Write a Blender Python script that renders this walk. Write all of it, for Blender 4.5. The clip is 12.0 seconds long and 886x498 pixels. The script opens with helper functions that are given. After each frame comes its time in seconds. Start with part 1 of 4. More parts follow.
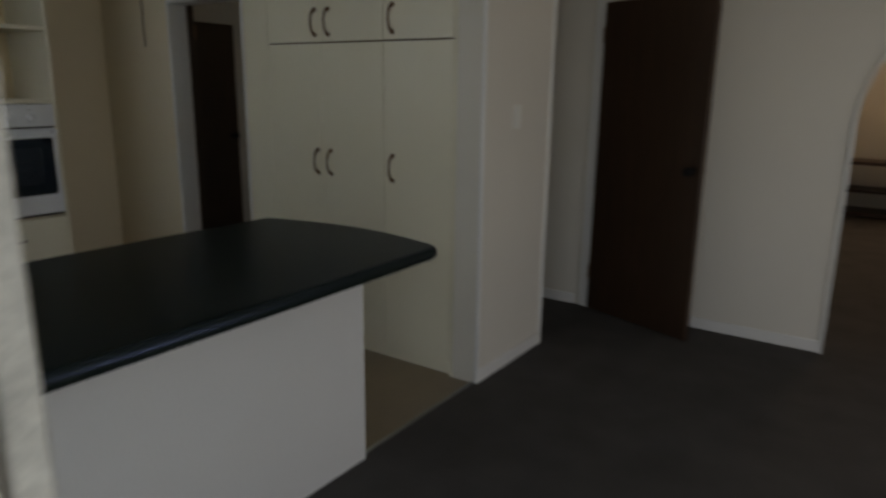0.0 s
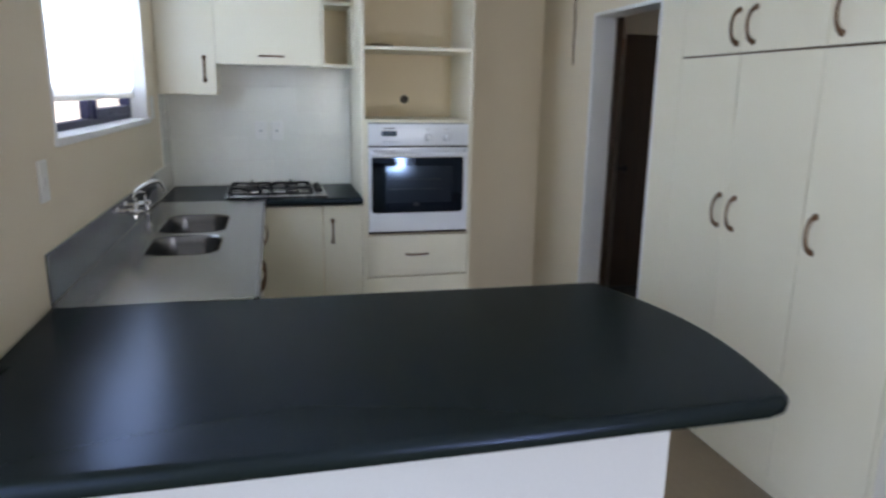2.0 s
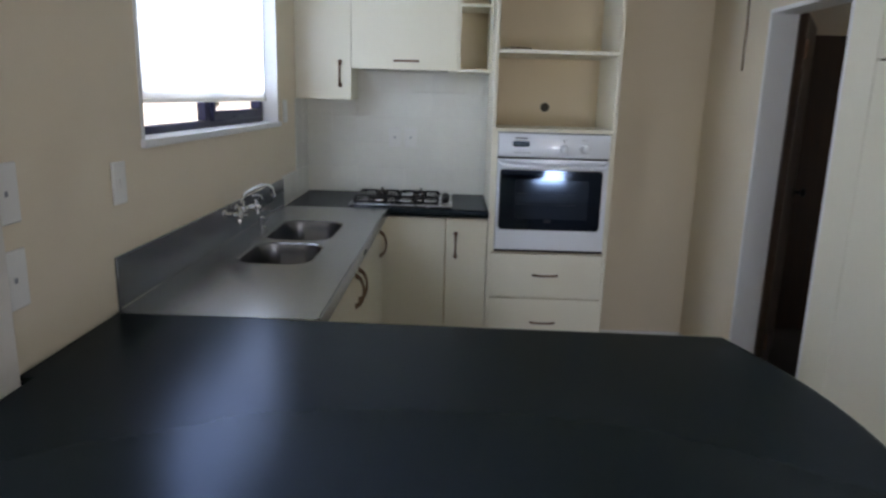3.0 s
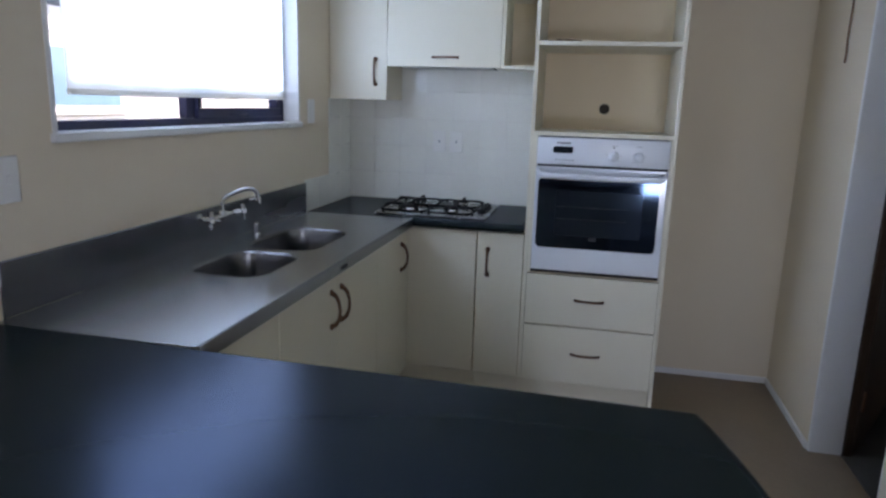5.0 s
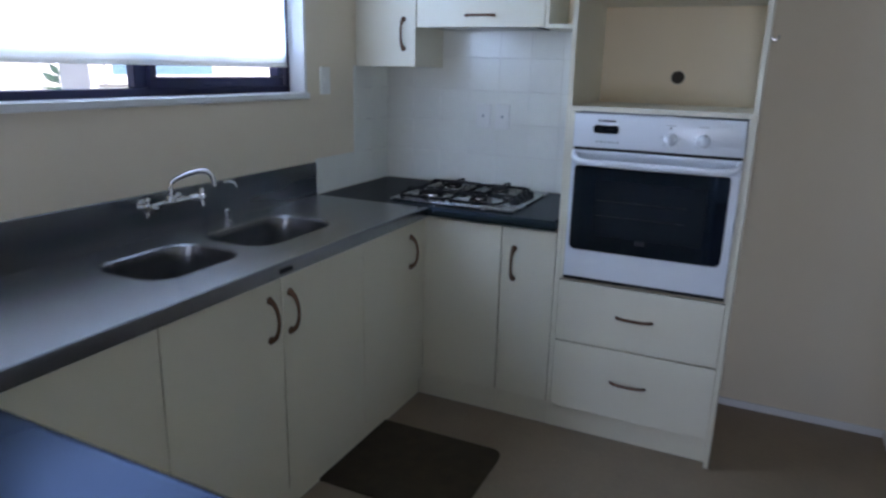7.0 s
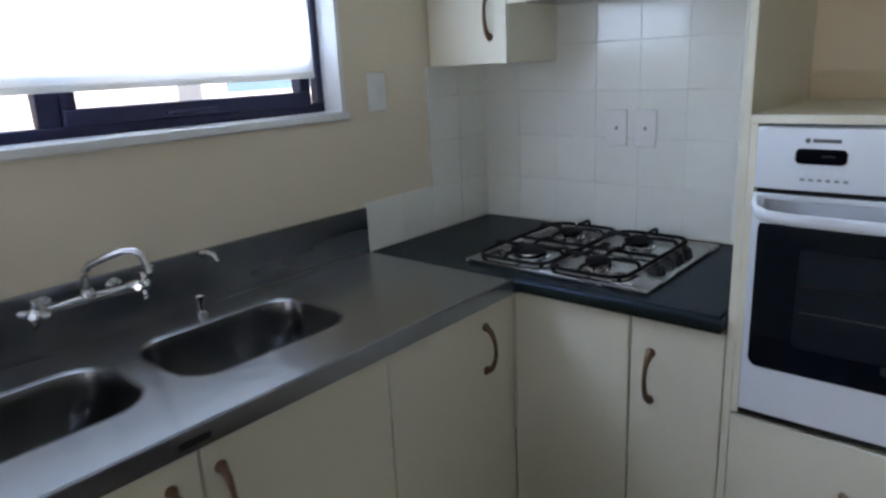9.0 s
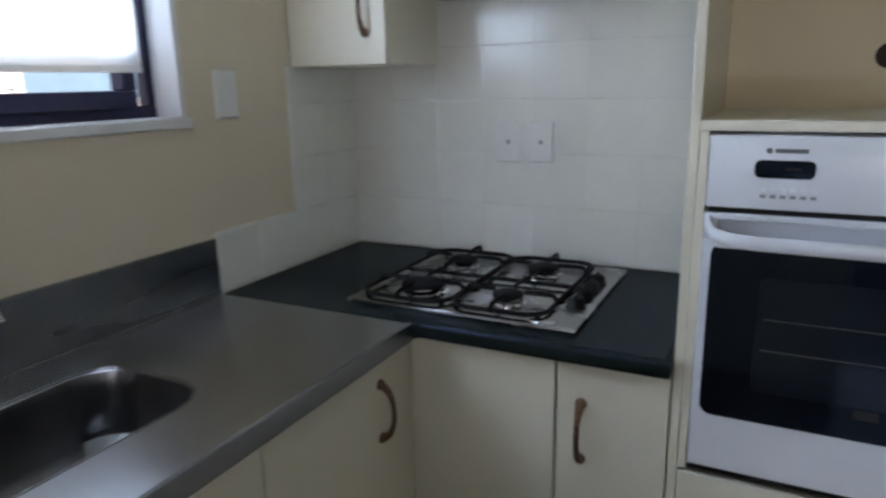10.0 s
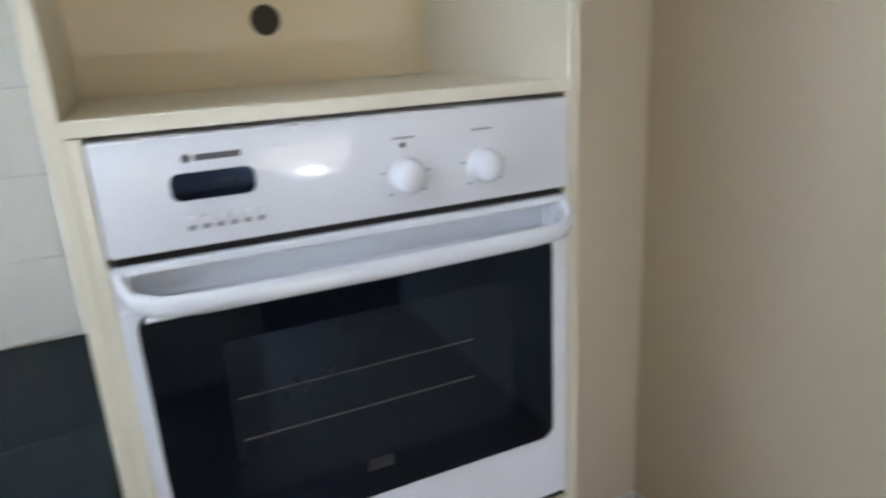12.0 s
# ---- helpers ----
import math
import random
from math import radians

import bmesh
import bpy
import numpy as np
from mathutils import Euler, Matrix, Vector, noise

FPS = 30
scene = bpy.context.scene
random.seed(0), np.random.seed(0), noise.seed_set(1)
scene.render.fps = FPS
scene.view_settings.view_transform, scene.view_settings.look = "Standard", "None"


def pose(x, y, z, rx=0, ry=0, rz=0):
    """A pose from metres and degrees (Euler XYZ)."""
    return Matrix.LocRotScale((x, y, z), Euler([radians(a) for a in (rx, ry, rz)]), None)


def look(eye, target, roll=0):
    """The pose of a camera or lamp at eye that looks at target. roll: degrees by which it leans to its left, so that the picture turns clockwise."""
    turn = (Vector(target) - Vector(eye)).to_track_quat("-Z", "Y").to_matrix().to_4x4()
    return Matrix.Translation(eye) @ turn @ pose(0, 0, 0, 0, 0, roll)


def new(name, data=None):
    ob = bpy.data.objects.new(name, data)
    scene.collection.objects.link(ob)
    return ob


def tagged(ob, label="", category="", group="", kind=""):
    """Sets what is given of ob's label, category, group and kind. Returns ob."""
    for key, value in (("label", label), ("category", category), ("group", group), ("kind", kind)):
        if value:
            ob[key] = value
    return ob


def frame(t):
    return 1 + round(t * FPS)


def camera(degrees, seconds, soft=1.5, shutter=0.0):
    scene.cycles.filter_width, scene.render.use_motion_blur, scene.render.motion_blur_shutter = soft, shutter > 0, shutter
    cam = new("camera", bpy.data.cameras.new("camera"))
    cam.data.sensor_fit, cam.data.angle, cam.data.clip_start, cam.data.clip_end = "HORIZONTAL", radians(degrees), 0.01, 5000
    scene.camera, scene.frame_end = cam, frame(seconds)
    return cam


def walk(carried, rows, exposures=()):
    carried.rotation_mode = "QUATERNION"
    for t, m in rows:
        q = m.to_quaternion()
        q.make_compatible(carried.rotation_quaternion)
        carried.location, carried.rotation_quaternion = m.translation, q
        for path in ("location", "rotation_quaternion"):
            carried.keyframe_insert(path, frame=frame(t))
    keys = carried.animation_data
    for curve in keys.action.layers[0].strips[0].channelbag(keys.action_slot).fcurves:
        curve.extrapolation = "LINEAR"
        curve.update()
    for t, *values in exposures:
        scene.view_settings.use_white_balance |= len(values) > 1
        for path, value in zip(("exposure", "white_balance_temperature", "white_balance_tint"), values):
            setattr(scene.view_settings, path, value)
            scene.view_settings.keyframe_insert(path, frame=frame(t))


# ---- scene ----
cam = camera(66.8, 12.0, soft=2.5, shutter=0.5)
PATH = [
    (0, (-0.263, -4.705, 1.449), (1.343, -3.611, 0.977), 0.8),
    (0.5, (0.157, -4.589, 1.466), (1.511, -3.187, 1.019), -0.8),
    (1, (0.303, -4.550, 1.478), (1.416, -2.950, 1.030), 0.1),
    (1.5, (0.518, -4.556, 1.530), (1.273, -2.767, 1.051), -0.3),
    (2, (0.629, -4.452, 1.495), (1.101, -2.562, 1.041), 0.9),
    (2.5, (0.822, -4.358, 1.524), (0.993, -2.419, 1.063), 1.6),
    (3, (0.904, -4.196, 1.489), (0.883, -2.245, 1.049), 1.6),
    (3.5, (0.966, -4.048, 1.465), (0.834, -2.098, 1.040), 1.7),
    (5.5, (1.545, -3.661, 1.454), (1.036, -1.777, 1.019), 1.5),
    (6, (1.642, -3.521, 1.493), (1.047, -1.675, 1.005), 1.2),
    (6.5, (1.673, -3.360, 1.492), (1.015, -1.544, 0.972), 1.6),
    (7, (1.772, -3.104, 1.463), (0.963, -1.351, 0.942), 1.5),
    (9, (1.549, -2.062, 1.466), (0.284, -0.606, 0.938), -2.8),
    (9.5, (1.420, -1.926, 1.448), (0.255, -0.383, 0.937), -2.6),
    (10, (1.258, -1.852, 1.412), (0.378, -0.122, 0.931), -1.2),
    (10.5, (1.192, -1.729, 1.390), (0.627, 0.127, 0.903), -1.6),
    (11, (1.209, -1.589, 1.395), (0.976, 0.324, 0.861), -2.4),
    (11.5, (1.199, -1.445, 1.374), (1.437, 0.462, 0.821), -3.3),
    (12, (1.184, -1.380, 1.397), (1.977, 0.359, 0.806), -3.2),
]
walk(cam, [(t, look(eye, target, roll)) for t, eye, target, roll in PATH],
     exposures=[(0.0, -0.38, 9200, 22), (0.4, 0.76, 7700, 21), (1.0, 1.25, 7050, 23), (1.5, 1.73, 7400, 25), (2.0, 1.47, 7450, 26), (2.5, 1.30, 7650, 27), (3.5, 1.13, 7500, 27),
                (5.5, 1.19, 6450, 29), (7.2, 1.14, 6200, 27), (9.0, 1.28, 6950, 26), (10.0, 1.12, 7300, 27), (10.5, 1.10, 7600, 27), (11.3, 1.36, 7750, 26), (12.0, 1.84, 8000, 26)])


# ---- light ----
world = bpy.data.worlds.new("world")
scene.world = world
world.use_nodes = True
wn = world.node_tree
sky = wn.nodes.new("ShaderNodeTexSky")
sky.sky_type = "NISHITA"
sky.sun_disc = False
sky.sun_elevation = radians(51.3)
sky.sun_rotation = radians(56.3)
wn.links.new(sky.outputs[0], wn.nodes["Background"].inputs[0])
wn.nodes["Background"].inputs[1].default_value = 0.12

sun = new("sun", bpy.data.lights.new("sun", "SUN"))
sun.data.energy, sun.data.angle, sun.data.color = 5.0, radians(0.5), (1.0, 0.95, 0.86)
sun.matrix_world = look((6, 4, 9), (0, 0, 0))


def area_lamp(name, eye, target, w, h, watts, colour):
    ob = new(name, bpy.data.lights.new(name, "AREA"))
    ob.data.shape, ob.data.size, ob.data.size_y = "RECTANGLE", w, h
    ob.data.energy, ob.data.color = watts, colour
    ob.matrix_world = look(eye, target)
    return ob


# daylight in the kitchen window behind the blind, in the glazed sliding door and in an added, unseen south window
area_lamp("window_light", (-0.058, -1.44, 1.77), (1, -1.44, 1.77), 1.32, 0.55, 15.5, (0.46, 0.71, 1.0))
area_lamp("slider_light", (-0.60, -4.65, 1.1), (1, -4.45, 1.0), 1.3, 1.8, 18, (0.50, 0.75, 1.0))
area_lamp("south_light", (2.2, -6.70, 1.42), (2.1, 0, 1.0), 1.7, 1.15, 6, (0.74, 0.87, 1.0))
area_lamp("low_pane_light", (2.27, -6.70, 0.48), (2.1, 0, 0.9), 0.46, 0.26, 14, (0.62, 0.80, 1.0))
# sunlit living room window
area_lamp("living_light", (9.70, -5.16, 2.03), (8.0, -5.16, 1.4), 1.05, 0.28, 40, (1.0, 0.88, 0.72))


# ---- materials ----
def material(name, colour, rough=0.5, metal=0.0, vary=0.08, scale=3.0, grain=60.0, bump=0.05, gloss=0.5, random_tint=0.0, stretch=(1, 1, 1), coat=0.0, rough_vary=0.09):
    m = bpy.data.materials.new(name)
    m.use_nodes = True
    nt = m.node_tree
    n, l = nt.nodes, nt.links
    b = n["Principled BSDF"]
    geo = n.new("ShaderNodeNewGeometry")
    mp = n.new("ShaderNodeMapping")
    mp.inputs["Scale"].default_value = stretch
    l.new(geo.outputs["Position"], mp.inputs["Vector"])
    big = n.new("ShaderNodeTexNoise")
    big.inputs["Scale"].default_value, big.inputs["Detail"].default_value = scale, 4
    fine = n.new("ShaderNodeTexNoise")
    fine.inputs["Scale"].default_value, fine.inputs["Detail"].default_value = grain, 3
    l.new(mp.outputs[0], big.inputs["Vector"])
    l.new(mp.outputs[0], fine.inputs["Vector"])
    mix = n.new("ShaderNodeMath")
    mix.operation = "MULTIPLY_ADD"
    l.new(fine.outputs["Fac"], mix.inputs[0])
    mix.inputs[1].default_value = 0.5
    l.new(big.outputs["Fac"], mix.inputs[2])
    ramp = n.new("ShaderNodeMapRange")
    ramp.inputs["From Min"].default_value, ramp.inputs["From Max"].default_value = 0.45, 1.05
    ramp.inputs["To Min"].default_value, ramp.inputs["To Max"].default_value = 1 - vary, 1 + vary
    l.new(mix.outputs[0], ramp.inputs["Value"])
    hsv = n.new("ShaderNodeHueSaturation")
    hsv.inputs["Color"].default_value = (*colour, 1)
    if random_tint:
        info = n.new("ShaderNodeObjectInfo")
        add = n.new("ShaderNodeMath")
        add.operation = "MULTIPLY_ADD"
        l.new(info.outputs["Random"], add.inputs[0])
        add.inputs[1].default_value = random_tint
        l.new(ramp.outputs[0], add.inputs[2])
        l.new(add.outputs[0], hsv.inputs["Value"])
    else:
        l.new(ramp.outputs[0], hsv.inputs["Value"])
    l.new(hsv.outputs[0], b.inputs["Base Color"])
    rr = n.new("ShaderNodeMapRange")
    rr.inputs["To Min"].default_value, rr.inputs["To Max"].default_value = max(rough - rough_vary, 0.02), min(rough + rough_vary, 1)
    l.new(big.outputs["Fac"], rr.inputs["Value"])
    l.new(rr.outputs[0], b.inputs["Roughness"])
    b.inputs["Metallic"].default_value = metal
    b.inputs["Specular IOR Level"].default_value = gloss
    b.inputs["Coat Weight"].default_value = coat
    if bump:
        bp = n.new("ShaderNodeBump")
        bp.inputs["Strength"].default_value, bp.inputs["Distance"].default_value = bump, 0.004
        l.new(fine.outputs["Fac"], bp.inputs["Height"])
        l.new(bp.outputs[0], b.inputs["Normal"])
    return m


def glass_material(name, tint=(1, 1, 1), rough=0.0):
    m = bpy.data.materials.new(name)
    m.use_nodes = True
    n, l = m.node_tree.nodes, m.node_tree.links
    out = n["Material Output"]
    tr, gl, lw, mx = n.new("ShaderNodeBsdfTransparent"), n.new("ShaderNodeBsdfGlossy"), n.new("ShaderNodeLayerWeight"), n.new("ShaderNodeMixShader")
    tr.inputs[0].default_value = (*tint, 1)
    gl.inputs["Roughness"].default_value = rough
    pw, sc = n.new("ShaderNodeMath"), n.new("ShaderNodeMath")
    pw.operation, sc.operation = "POWER", "MULTIPLY_ADD"
    pw.inputs[1].default_value = 5.0
    sc.inputs[1].default_value, sc.inputs[2].default_value = 0.8, 0.03
    l.new(lw.outputs["Facing"], pw.inputs[0])
    l.new(pw.outputs[0], sc.inputs[0])
    l.new(sc.outputs[0], mx.inputs[0])
    l.new(tr.outputs[0], mx.inputs[1])
    l.new(gl.outputs[0], mx.inputs[2])
    l.new(mx.outputs[0], out.inputs["Surface"])
    return m


def cloth_material(name, colour, through_amount):
    m = bpy.data.materials.new(name)
    m.use_nodes = True
    n, l = m.node_tree.nodes, m.node_tree.links
    out = n["Material Output"]
    df, tl, mx = n.new("ShaderNodeBsdfDiffuse"), n.new("ShaderNodeBsdfTranslucent"), n.new("ShaderNodeMixShader")
    wave = n.new("ShaderNodeTexNoise")
    wave.inputs["Scale"].default_value = 4.0
    hs = n.new("ShaderNodeHueSaturation")
    hs.inputs["Color"].default_value = (*colour, 1)
    mr = n.new("ShaderNodeMapRange")
    mr.inputs["To Min"].default_value, mr.inputs["To Max"].default_value = 0.94, 1.06
    geo = n.new("ShaderNodeNewGeometry")
    l.new(geo.outputs["Position"], wave.inputs["Vector"])
    l.new(wave.outputs["Fac"], mr.inputs["Value"])
    l.new(mr.outputs[0], hs.inputs["Value"])
    l.new(hs.outputs[0], df.inputs[0])
    l.new(hs.outputs[0], tl.inputs[0])
    mx.inputs[0].default_value = through_amount
    l.new(df.outputs[0], mx.inputs[1])
    l.new(tl.outputs[0], mx.inputs[2])
    l.new(mx.outputs[0], out.inputs["Surface"])
    return m


WALL = material("wall_paint", (0.74, 0.64, 0.49), 0.62, vary=0.035, scale=1.2, grain=160, bump=0.10)
WALL_WHITE = material("wall_paint_white", (0.70, 0.66, 0.60), 0.6, vary=0.035, scale=1.2, grain=160, bump=0.10)
TRIM = material("white_gloss_paint", (0.76, 0.75, 0.74), 0.35, vary=0.03, scale=2, grain=90, bump=0.03)
FADED = material("weathered_paint", (0.50, 0.47, 0.42), 0.7, vary=0.30, scale=22, grain=90, bump=0.25)
CEIL = material("ceiling_paint", (0.78, 0.77, 0.73), 0.8, vary=0.03, scale=1, grain=140, bump=0.12)
CREAM = material("cream_melamine", (0.76, 0.71, 0.575), 0.36, vary=0.025, scale=1.5, grain=220, bump=0.04)
CREAM_IN = material("cream_board_inside", (0.80, 0.66, 0.455), 0.5, vary=0.04, scale=1.7, grain=200, bump=0.04)
# dark brown that paints the shade seen in the pantry's door gaps
GAP_SHADE = material("gap_shade_brown", (0.16, 0.11, 0.07), 0.8, vary=0.15, scale=20, grain=200, bump=0.1)
HOLE_SHADE = material("hole_shade", (0.05, 0.04, 0.03), 0.8, vary=0.1)
LAMINATE = material("black_green_laminate", (0.0115, 0.0165, 0.0140), 0.27, vary=0.04, scale=2.5, grain=180, bump=0.0, gloss=0.17, rough_vary=0.0)
STEEL = material("brushed_steel", (0.34, 0.345, 0.36), 0.25, 1.0, vary=0.05, scale=2.5, grain=60, bump=0.0, stretch=(1.0, 0.12, 1.0), rough_vary=0.02)
sn = STEEL.node_tree.nodes
across = sn.new("ShaderNodeCombineXYZ")
across.inputs[0].default_value = 1.0
STEEL.node_tree.links.new(across.outputs[0], sn["Principled BSDF"].inputs["Tangent"])
sn["Principled BSDF"].inputs["Anisotropic"].default_value = 0.8
# unbrushed copy of the bench steel, upright faces' darker, bluer look put into colour
STEEL_UP = material("upright_dark_steel", (0.24, 0.245, 0.265), 0.27, 1.0, vary=0.05, scale=2.5, grain=60, bump=0.0, stretch=(1.0, 0.12, 1.0), rough_vary=0.02)
# steel darkened in its base colour for the shaded inside of the bowls
STEEL_DARKENED = material("darkened_steel", (0.20, 0.20, 0.205), 0.24, 1.0, vary=0.08, scale=6, grain=240, bump=0.03)
STEEL_HOB = material("hob_steel", (0.36, 0.36, 0.365), 0.26, 1.0, vary=0.06, scale=8, grain=300, bump=0.03)
CHROME = material("chrome", (0.60, 0.60, 0.62), 0.06, 1.0, vary=0.03, bump=0.0)
BRONZE = material("brown_bronze", (0.16, 0.085, 0.05), 0.34, 0.55, vary=0.2, scale=14, grain=120, bump=0.05)
ENAMEL = material("white_enamel", (0.76, 0.785, 0.83), 0.16, vary=0.012, scale=2, grain=80, bump=0.0, coat=0.3)
OVENGLASS = material("black_oven_glass", (0.003, 0.004, 0.007), 0.05, vary=0.1, bump=0.0, gloss=0.5, rough_vary=0.0)
OVENPANE = material("oven_window_pane", (0.010, 0.012, 0.016), 0.07, vary=0.05, bump=0.0, gloss=0.6, rough_vary=0.0)
BLACK = material("black_plastic", (0.010, 0.010, 0.011), 0.5, gloss=0.2, vary=0.15, bump=0.0)
IRON = material("black_cast_iron", (0.008, 0.008, 0.009), 0.6, gloss=0.12, vary=0.2, scale=20, grain=300, bump=0.15)
# the laminate's sheen is an even, bluish gloss under a matt body
ln = LAMINATE.node_tree.nodes
ln["Principled BSDF"].inputs["Specular IOR Level"].default_value = 0.025
sheen, both = ln.new("ShaderNodeBsdfAnisotropic"), ln.new("ShaderNodeAddShader")
sheen.inputs["Color"].default_value, sheen.inputs["Roughness"].default_value = (0.0125, 0.0185, 0.0350, 1), 0.255
LAMINATE.node_tree.links.new(ln["Principled BSDF"].outputs[0], both.inputs[0])
LAMINATE.node_tree.links.new(sheen.outputs[0], both.inputs[1])
LAMINATE.node_tree.links.new(both.outputs[0], ln["Material Output"].inputs["Surface"])
DARKPRINT = material("dark_grey_print", (0.025, 0.026, 0.030), 0.5, vary=0.05, bump=0.0, gloss=0.2)
for m in (OVENGLASS, OVENPANE):
    m.node_tree.nodes["Principled BSDF"].inputs["Specular Tint"].default_value = (0.45, 0.68, 1.0, 1)
BADGEPRINT = material("badge_print", (0.10, 0.10, 0.11), 0.5, vary=0.05, bump=0.0)
GREYPRINT = material("grey_print", (0.28, 0.29, 0.31), 0.5, vary=0.05, bump=0.0)
TILE = material("white_glazed_tile", (0.79, 0.785, 0.72), 0.10, vary=0.03, scale=5, grain=26, bump=0.22, random_tint=0.04, gloss=0.5)
GROUT = material("grout", (0.73, 0.72, 0.66), 0.85, vary=0.08, scale=20, grain=200, bump=0.2)
VINYL = material("beige_vinyl", (0.25, 0.186, 0.128), 0.42, vary=0.12, scale=5, grain=45, bump=0.06)
CARPET = material("grey_carpet", (0.075, 0.070, 0.068), 0.95, vary=0.22, scale=4, grain=380, bump=0.6, gloss=0.1)
MAT = material("brown_mat", (0.065, 0.048, 0.032), 0.95, vary=0.2, scale=18, grain=320, bump=0.6, gloss=0.1)
DOORWOOD = material("dark_stained_wood", (0.046, 0.022, 0.012), 0.45, vary=0.3, scale=5, grain=60, bump=0.06, stretch=(9, 9, 0.7))
ALUM = material("dark_aluminium", (0.026, 0.026, 0.070), 0.42, 0.3, vary=0.1, bump=0.02)
PLASTIC = material("white_plastic", (0.78, 0.77, 0.73), 0.3, vary=0.02, bump=0.0)
BLIND = cloth_material("blind_cloth", (0.88, 0.87, 0.83), 0.55)
GLASS = glass_material("window_glass")
WEATHER = material("painted_weatherboard", (0.84, 0.85, 0.87), 0.6, vary=0.06, scale=2, grain=60, bump=0.08)
ROOFING = material("grey_roofing", (0.22, 0.22, 0.24), 0.6, vary=0.15, scale=3, grain=50, bump=0.2)
GROUND = material("dry_lawn", (0.22, 0.23, 0.12), 0.95, vary=0.35, scale=0.8, grain=40, bump=0.5)
PATIO = material("pale_concrete", (0.42, 0.41, 0.38), 0.9, vary=0.15, scale=1.2, grain=60, bump=0.2)
TINTED = material("blue_tinted_glass", (0.16, 0.30, 0.42), 0.12, vary=0.15, scale=3, grain=20, bump=0.0)
LEAF = material("green_leaf", (0.19, 0.34, 0.26), 0.6, vary=0.2, scale=7, grain=40, bump=0.0)
BARK = material("bark", (0.10, 0.075, 0.05), 0.9, vary=0.3, scale=10, grain=60, bump=0.4)


# ---- mesh helpers ----
def box(bm, x0, x1, y0, y1, z0, z1, bevel=0.0, segments=1):
    made = bmesh.ops.create_cube(bm, size=1.0)["verts"]
    for v in made:
        v.co = Vector(((x0 + x1) / 2 + v.co.x * (x1 - x0), (y0 + y1) / 2 + v.co.y * (y1 - y0), (z0 + z1) / 2 + v.co.z * (z1 - z0)))
    if bevel:
        edges = {e for v in made for e in v.link_edges}
        bmesh.ops.bevel(bm, geom=list(edges), offset=bevel, segments=segments, profile=0.5, affect="EDGES")
    return bm


def B(*a, **k):
    return box(bmesh.new(), *a, **k)


def prism(outline, z0, z1, bm=None):
    """An upright prism over an outline of (x, y)."""
    bm = bm or bmesh.new()
    low = [bm.verts.new((x, y, z0)) for x, y in outline]
    top = [bm.verts.new((x, y, z1)) for x, y in outline]
    n = len(outline)
    bm.faces.new(list(reversed(low)))
    bm.faces.new(top)
    for i in range(n):
        bm.faces.new((low[i], low[(i + 1) % n], top[(i + 1) % n], top[i]))
    return bm


def tube(bm, points, r, n=8, closed=False):
    """A round rod along points; r may be a list of radii."""
    pts = [Vector(p) for p in points]
    rings = []
    for i, p in enumerate(pts):
        a = pts[(i - 1) % len(pts)] if (i or closed) else p
        b = pts[(i + 1) % len(pts)] if (i < len(pts) - 1 or closed) else p
        d = (b - a).normalized()
        side = d.cross(Vector((0.13, 0.27, 0.95)))
        if side.length < 0.05:
            side = d.cross(Vector((1, 0.1, 0)))
        side.normalize()
        up = side.cross(d)
        rad = r[i] if isinstance(r, (list, tuple)) else r
        rings.append([bm.verts.new(p + rad * (side * math.cos(2 * math.pi * k / n) + up * math.sin(2 * math.pi * k / n))) for k in range(n)])
    pairs = list(zip(rings, rings[1:])) + ([(rings[-1], rings[0])] if closed else [])
    for a, b in pairs:
        for k in range(n):
            bm.faces.new((a[k], a[(k + 1) % n], b[(k + 1) % n], b[k]))
    if not closed:
        bm.faces.new(list(reversed(rings[0])))
        bm.faces.new(rings[-1])
    return bm


def lathe(bm, centre, axis, profile, n=20):
    """A turned body: profile of (distance along the axis, radius)."""
    axis = Vector(axis).normalized()
    side = axis.orthogonal().normalized()
    up = axis.cross(side)
    rings = [[bm.verts.new(Vector(centre) + axis * h + max(r, 1e-4) * (side * math.cos(2 * math.pi * k / n) + up * math.sin(2 * math.pi * k / n))) for k in range(n)] for h, r in profile]
    for a, b in zip(rings, rings[1:]):
        for k in range(n):
            bm.faces.new((a[k], a[(k + 1) % n], b[(k + 1) % n], b[k]))
    bm.faces.new(list(reversed(rings[0])))
    bm.faces.new(rings[-1])
    return bm


def mesh_of(name, bm, mat, smooth=True):
    bmesh.ops.recalc_face_normals(bm, faces=bm.faces)
    me = bpy.data.meshes.new(name)
    bm.to_mesh(me)
    bm.free()
    me.materials.append(mat)
    if smooth:
        for p in me.polygons:
            p.use_smooth = len(p.vertices) < 12
        me.set_sharp_from_angle(angle=radians(38))
    return me


def part(name, bm, mat, parent, label="", smooth=True):
    ob = new(name, mesh_of(name, bm, mat, smooth))
    ob.parent = parent
    if parent.type == "EMPTY":
        ob.matrix_parent_inverse = Matrix.Translation(-parent.location)
    return tagged(ob, label)


def piece(name, me, place, parent):
    ob = new(name, me)
    ob.parent = parent
    ob.location = place
    if parent.type == "EMPTY":
        ob.matrix_parent_inverse = Matrix.Translation(-parent.location)
    return ob


def thing(name, place, label, category, group="", kind=""):
    ob = new(name)
    ob.empty_display_size = 0.05
    ob.location = place
    return tagged(ob, label, category, group, kind)


def solid(name, bm, mat, label="", category="", kind="", group=""):
    return tagged(new(name, mesh_of(name, bm, mat)), label, category, group, kind)


